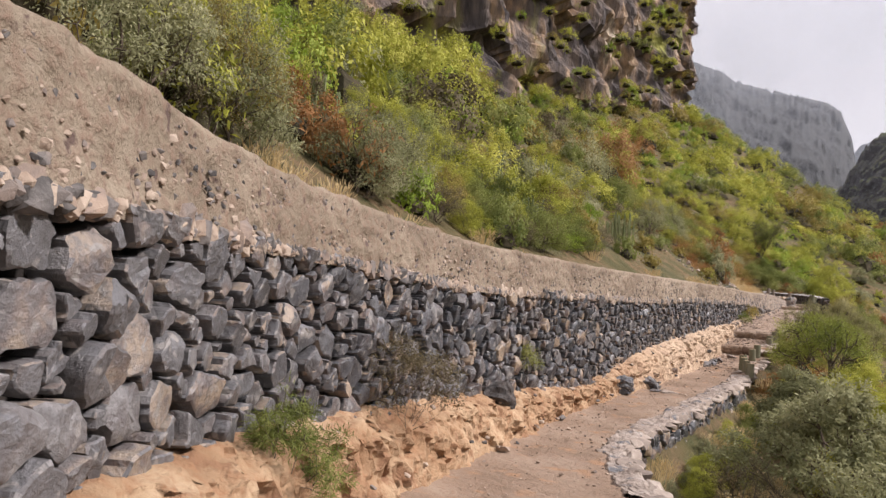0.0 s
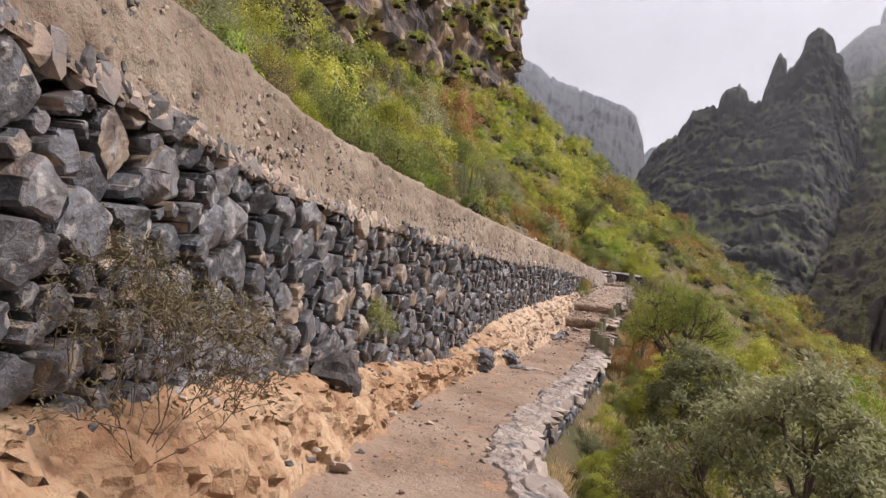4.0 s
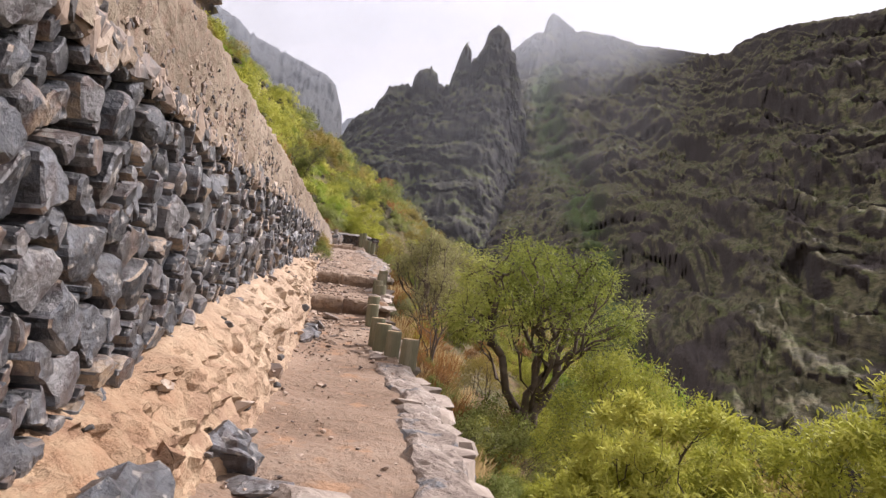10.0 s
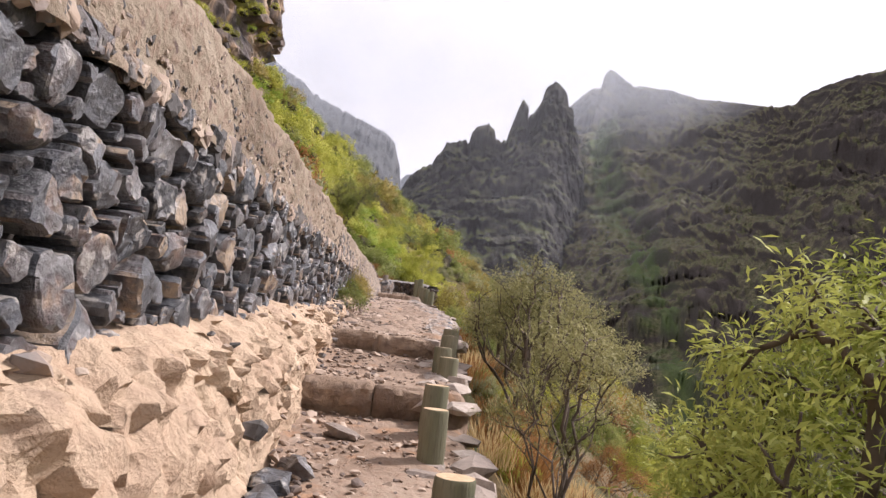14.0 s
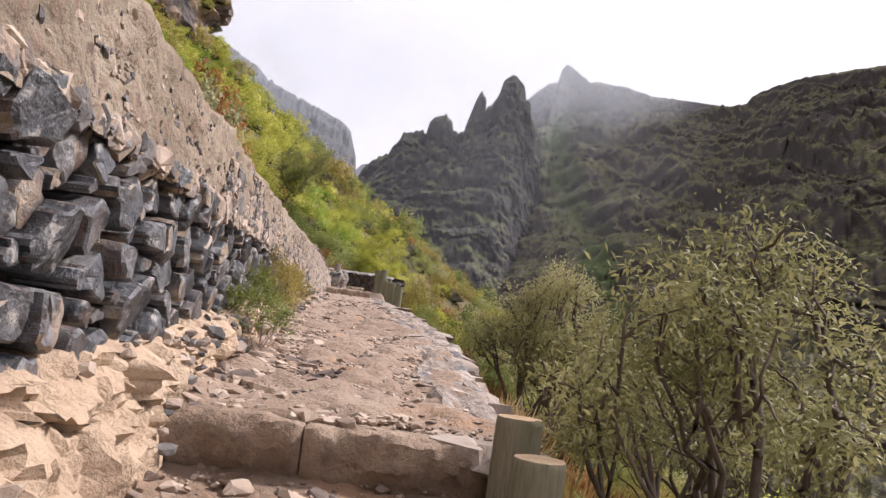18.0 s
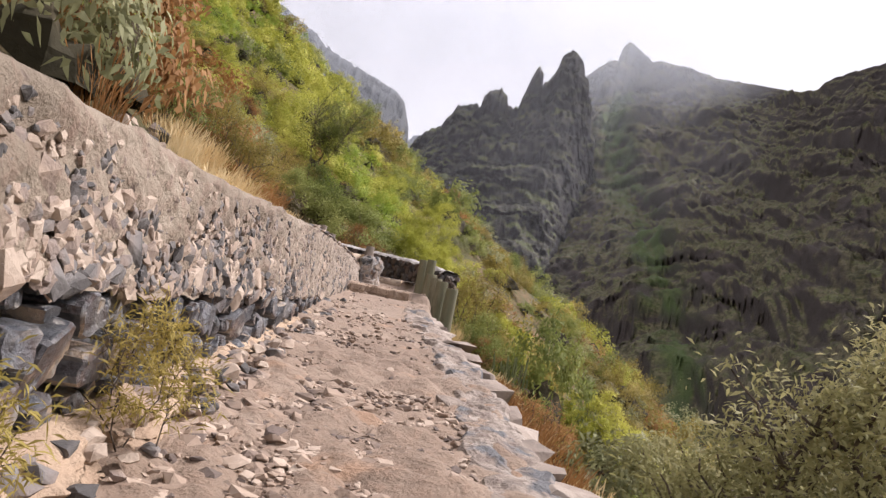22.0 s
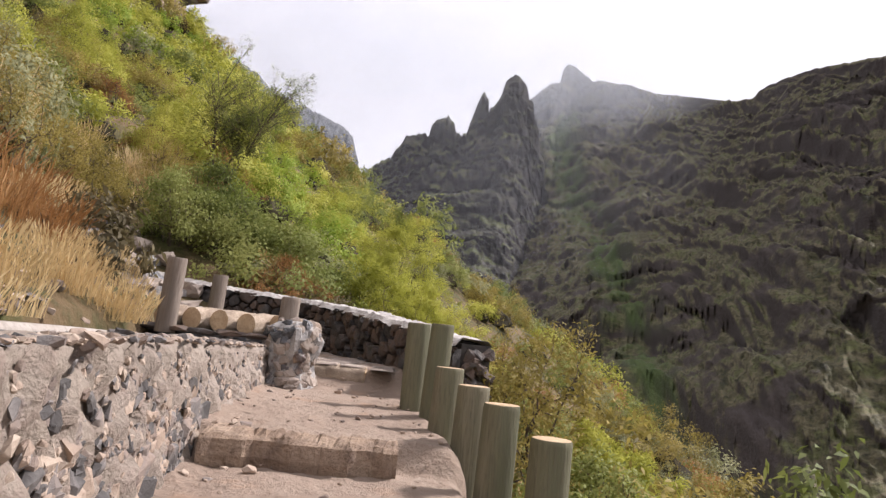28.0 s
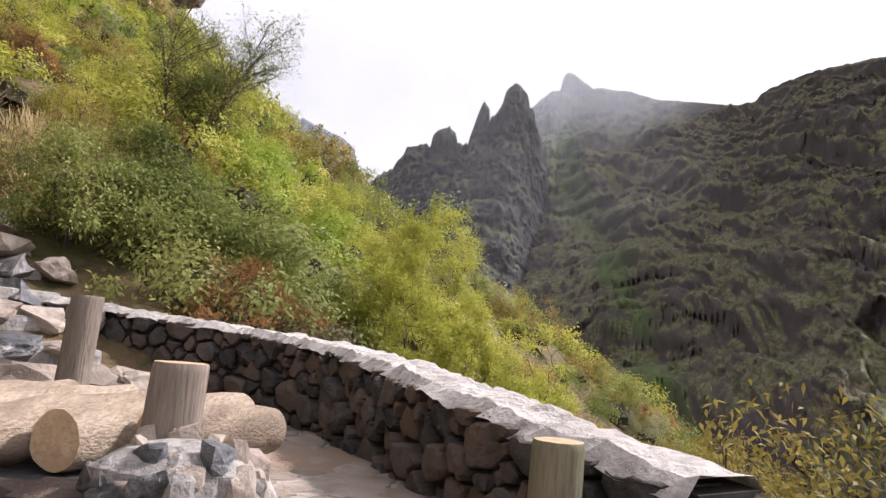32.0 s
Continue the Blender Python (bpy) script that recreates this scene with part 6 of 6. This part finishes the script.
def dry_grass():
    """Pale dry grass behind the channel and in gaps of the scrub, rust-brown tufts below the kerb."""
    rng = random.Random(900)
    along = lambda lo, hi, n: [rng.uniform(lo, hi) for _ in range(n)]
    spots = [(WALL_X(y) - 1.12 - rng.random() ** 1.5 * 1.2, y, rng.uniform(0.25, 0.45)) for y in along(44.2, 46.8, 24)]
    spots += [(WALL_X(y) - 1.12 - rng.random() * 0.5, y, rng.uniform(0.2, 0.4)) for y in along(48.4, 52, 14)]
    spots += [(WALL_X(y) - 1.12 - rng.random() * 0.9, y, rng.uniform(0.2, 0.35)) for y in along(9, 40, 12)]
    spots += [(EDGE(y) + 0.3 + rng.random() * 1.6, y, rng.uniform(0.25, 0.5)) for y in along(27, 51, 60)]
    spots += [(EDGE(y) + 0.25 + rng.random() * 1.3, y, rng.uniform(0.15, 0.32)) for y in along(9, 27, 80)]
    spots += [(rng.uniform(-3.4, -1.25), rng.uniform(51.5, 54.6), rng.uniform(0.14, 0.28)) for _ in range(26)]
    spots += [(rng.uniform(-8, -3.4), rng.uniform(52.5, 61), rng.uniform(0.4, 0.85)) for _ in range(90)]
    spots += [(rng.uniform(2.2, 7), rng.uniform(52.5, 61), rng.uniform(0.25, 0.45)) for _ in range(70)]
    grass_tufts("dry_grass", "pale golden dry grass behind the channel and along the slope", "straw", spots, 9)
    spots = [(EDGE(y) + 0.3 + rng.random() * 1.1, y, rng.uniform(0.25, 0.55)) for y in along(26.5, 46, 90)]
    spots += [(WALL_X(y) - 1.6 - rng.random() * 3.5, y, rng.uniform(0.3, 0.6)) for y in along(40, 53, 40)]
    grass_tufts("rusty_grass", "rust-brown withered grass below the kerb and on the slope", "rust", spots, 19)


dry_grass()
# scrub on the bare stretches behind the channel
for k in range(46):
    rr = random.Random(k + 2300)
    y = rr.uniform(7, 26)
    plant(rr.choice(["dull", "olive", "grey", "green", "lime"]), WALL_X(y) - 1.9 - 5.5 * rr.random() ** 1.4, y, rr.uniform(0.5, 0.95), None, 57 * k, rr.uniform(0.9, 1.4), k)
for k in range(44):
    rr = random.Random(k + 2200)
    y = rr.uniform(41.5, 55)
    plant(rr.choice(["olive", "rust", "green", "lime", "olive", "grey"]), WALL_X(min(y, 52)) - 2.3 - 5.5 * rr.random(), y, rr.uniform(0.45, 0.85), None, 57 * k, rr.uniform(0.8, 1.2), k)


def slope_rubble():
    """Broken stones on the bare earth behind the channel."""
    rng = random.Random(311)
    v, f = [], []
    for i in range(420):
        y = rng.uniform(38, 51)
        x = WALL_X(y) - 1.15 - 3.2 * rng.random() ** 1.4
        s = min(0.16, 0.03 * math.exp(abs(rng.gauss(0, 0.7))))
        bm = chunk(rng, s, s * rng.uniform(0.8, 1.3), s * 0.7, 11)
        m = pose(x, y, terrain(x, y) + 0.2 * s, rng.uniform(-25, 25), rng.uniform(-25, 25), rng.uniform(0, 360))
        bm.verts.index_update()
        o = len(v)
        v += [m @ p.co for p in bm.verts]
        f += [tuple(p.index + o for p in face.verts) for face in bm.faces]
        bm.free()
    ob = mesh_ob("slope_rubble", v, f, M_COBBLE)
    tagged(ob, "broken brown stones on the bare slope behind the channel", "rubble", kind="stuff")


slope_rubble()


def wispy_tree(x, y, z, height, seed):
    """A slender many-stemmed tree with thin arching twigs and little leaf."""
    rng = random.Random(seed)
    root = thing("tree", "slender wispy tree with thin arching twigs", "tree", at=(x, y, z))
    bv, bf, tips = [], [], []
    for s in range(7):
        lean = Vector((rng.uniform(-0.1, 0.75), rng.uniform(-0.4, 0.4), 1.0)) * height * rng.uniform(0.6, 0.82)
        stem = [Vector((0, 0, -0.3))] + [lean * q + Vector((rng.uniform(-0.08, 0.08), rng.uniform(-0.08, 0.08), 0)) for q in (0.25, 0.5, 0.75, 1.0)]
        v, f = [], []
        tube(v, f, stem, 0.032, 0.009, 6)
        mesh_ob("trunk", v, f, M_TWIG, root, smooth=True)
        for i in range(13):
            q = rng.uniform(0.3, 1)
            k = min(3, int(q * 4))
            base = stem[k].lerp(stem[k + 1], q * 4 - k)
            a = rng.uniform(0, 6.283)
            end = base + Vector((math.cos(a) + 0.25, math.sin(a), rng.uniform(0.5, 1.5))) * rng.uniform(0.35, 0.85)
            tube(bv, bf, [base, base.lerp(end, 0.5) + Vector((0, 0, 0.1)), end], 0.012, 0.005, 4)
            for j in range(8):
                b0 = base.lerp(end, rng.uniform(0.3, 1))
                t = b0 + Vector((rng.uniform(-0.3, 0.3), rng.uniform(-0.3, 0.3), rng.uniform(-0.05, 0.32)))
                tube(bv, bf, [b0, b0.lerp(t, 0.6) + Vector((0, 0, 0.04)), t], 0.006, 0.003, 3)
                tips.append(t)
    mesh_ob("branchwork", bv, bf, M_TWIG, root, smooth=True)
    gen = np.random.default_rng(seed)
    n = 16000
    pick = np.array([tuple(t) for t in tips])[gen.integers(0, len(tips), n)]
    quad_cloud("foliage", leaf_arrays(gen, pick + gen.normal(size=(n, 3)) * 0.09, gen.normal(size=(n, 3)), 0.085, 0.013), M_LEAF["green"], root)


wispy_tree(-3.6, 63.0, terrain(-3.6, 63.0) - 0.3, 4.2, 5)
for k, (x, y, s) in enumerate([(-3.6, 55.0, 0.9), (-4.6, 56.0, 1.0), (-5.4, 57.2, 1.1), (-4.0, 54.0, 0.8), (-5.6, 55.2, 1.0), (-6.4, 58.4, 1.2), (-3.0, 58.6, 1.0), (-2.4, 59.4, 1.1)]):
    plant(("rust", "olive", "rust", "olive", "rust", "green", "green", "green")[k], x, y, s, None, 33 * k, 1.1, k)
plant("bright", -1.9, 47.9, 0.6, CAP_TOP(48) + 0.1, 20)
plant("bright", -1.8, 48.9, 0.5, CAP_TOP(48) + 0.1, 80)
for k, (x, y, s) in enumerate([(3.4, 49.6, 0.6), (4.1, 51.0, 0.65), (4.6, 52.4, 0.7), (3.9, 53.6, 0.65), (5.4, 51.6, 0.7), (3.0, 47.4, 0.5), (-3.0, 14.5, 0.9), (-4.2, 17.0, 1.0)]):
    plant("spurge", x, y, s, None, 50 * k, 1.0, k)
for k in range(26):
    rr = random.Random(k + 900)
    y = rr.uniform(53.5, 61)
    plant("spurge", 2.3 + 0.1 * (y - 53) + rr.uniform(0, 3.8), y, rr.uniform(0.6, 0.9), None, 41 * k, 1.0, k)
for k in range(10):
    rr = random.Random(k + 950)
    y = rr.uniform(52.5, 60)
    plant(rr.choice(["rust", "olive", "lime"]), 2.4 + rr.uniform(0, 4), y, rr.uniform(0.4, 0.7), None, 41 * k, 1.0, k)
for k, (x, y, s) in enumerate([(2.9, 29.4, 0.8), (2.9, 45.5, 0.9), (3.4, 46.2, 1.0), (2.8, 50.4, 0.8), (3.0, 33.0, 0.8)]):
    plant("rust", x, y, s, None, 70 * k)
for k in range(70):
    rr = random.Random(k + 1200)
    y = rr.uniform(9.5, 36)
    plant(rr.choice(["olive", "green", "grey", "lime"]), EDGE(y) + rr.uniform(0.45, 1.3), y, rr.uniform(0.22, 0.4), None, 37 * k, 1.0, k)
for k in range(34):
    rr = random.Random(k + 400)
    y = rr.uniform(8, 66)
    x = (WALL_X(min(y, 56)) if y < 57 else SPUR(y) - 3) - rr.uniform(3, 16)
    plant("spurge", x, y, rr.uniform(0.5, 0.9), None, 37 * k, 1.0, k)
for k in range(26):
    rr = random.Random(k + 700)
    y = rr.uniform(55, 66)
    plant(rr.choice(["rust", "olive", "rust", "lime", "grey"]), rr.uniform(-10, -4.2) + 0.2 * (y - 55), y, rr.uniform(0.7, 1.2), None, 33 * k, 1.1, k)
plant("rust", -0.7, 58.1, 1.3, 5.15, 10)
hero("dense leafy green shrub behind the parapet", "green", 120, -1.7, 60.0, 5.0, 2.0, 2.4, 16, 40, 42000, 0.075, 0.03, 0.04, 0.07, 0.0, 0.45)
hero("tall feathery yellow-green shrub behind the parapet", "lime", 121, 0.9, 60.2, 4.4, 1.5, 2.4, 14, 30, 30000, 0.08, 0.016, 0.03, 0.07, 0.0, 0.35)
plant("bright", 0.8, 57.8, 0.6, 4.6, 50)
for k, (leaf, x, y, r, h, lab) in enumerate([("lime", 2.3, 59.0, 1.4, 2.3, "feathery yellow-green shrub on the slope below the parapet"), ("green", 3.4, 61.2, 1.5, 2.0, "rounded green shrub on the slope below the parapet"),
                                             ("lime", 3.9, 53.2, 1.15, 1.6, "yellow-green shrub beside the gate posts"), ("olive", 4.9, 55.6, 1.2, 1.5, "olive shrub with bare stems below the parapet"),
                                             ("lime", 5.6, 50.4, 1.2, 1.5, "light green feathery shrub down the slope"), ("lime", 1.2, 63.5, 1.8, 3.0, "tall feathery lime-green shrub beyond the parapet")]):
    hero(lab, leaf, 130 + k, x, y, terrain(x, y) - 0.1, r, h, 14, 26, 24000, 0.07, 0.016, 0.025, 0.07, 0.0, 0.35)
for some in protos.values():
    for ob in some:
        for c in list(ob.children_recursive):
            bpy.data.objects.remove(c)
        bpy.data.objects.remove(ob)

# ---- stones of the wall ----
build_wall()
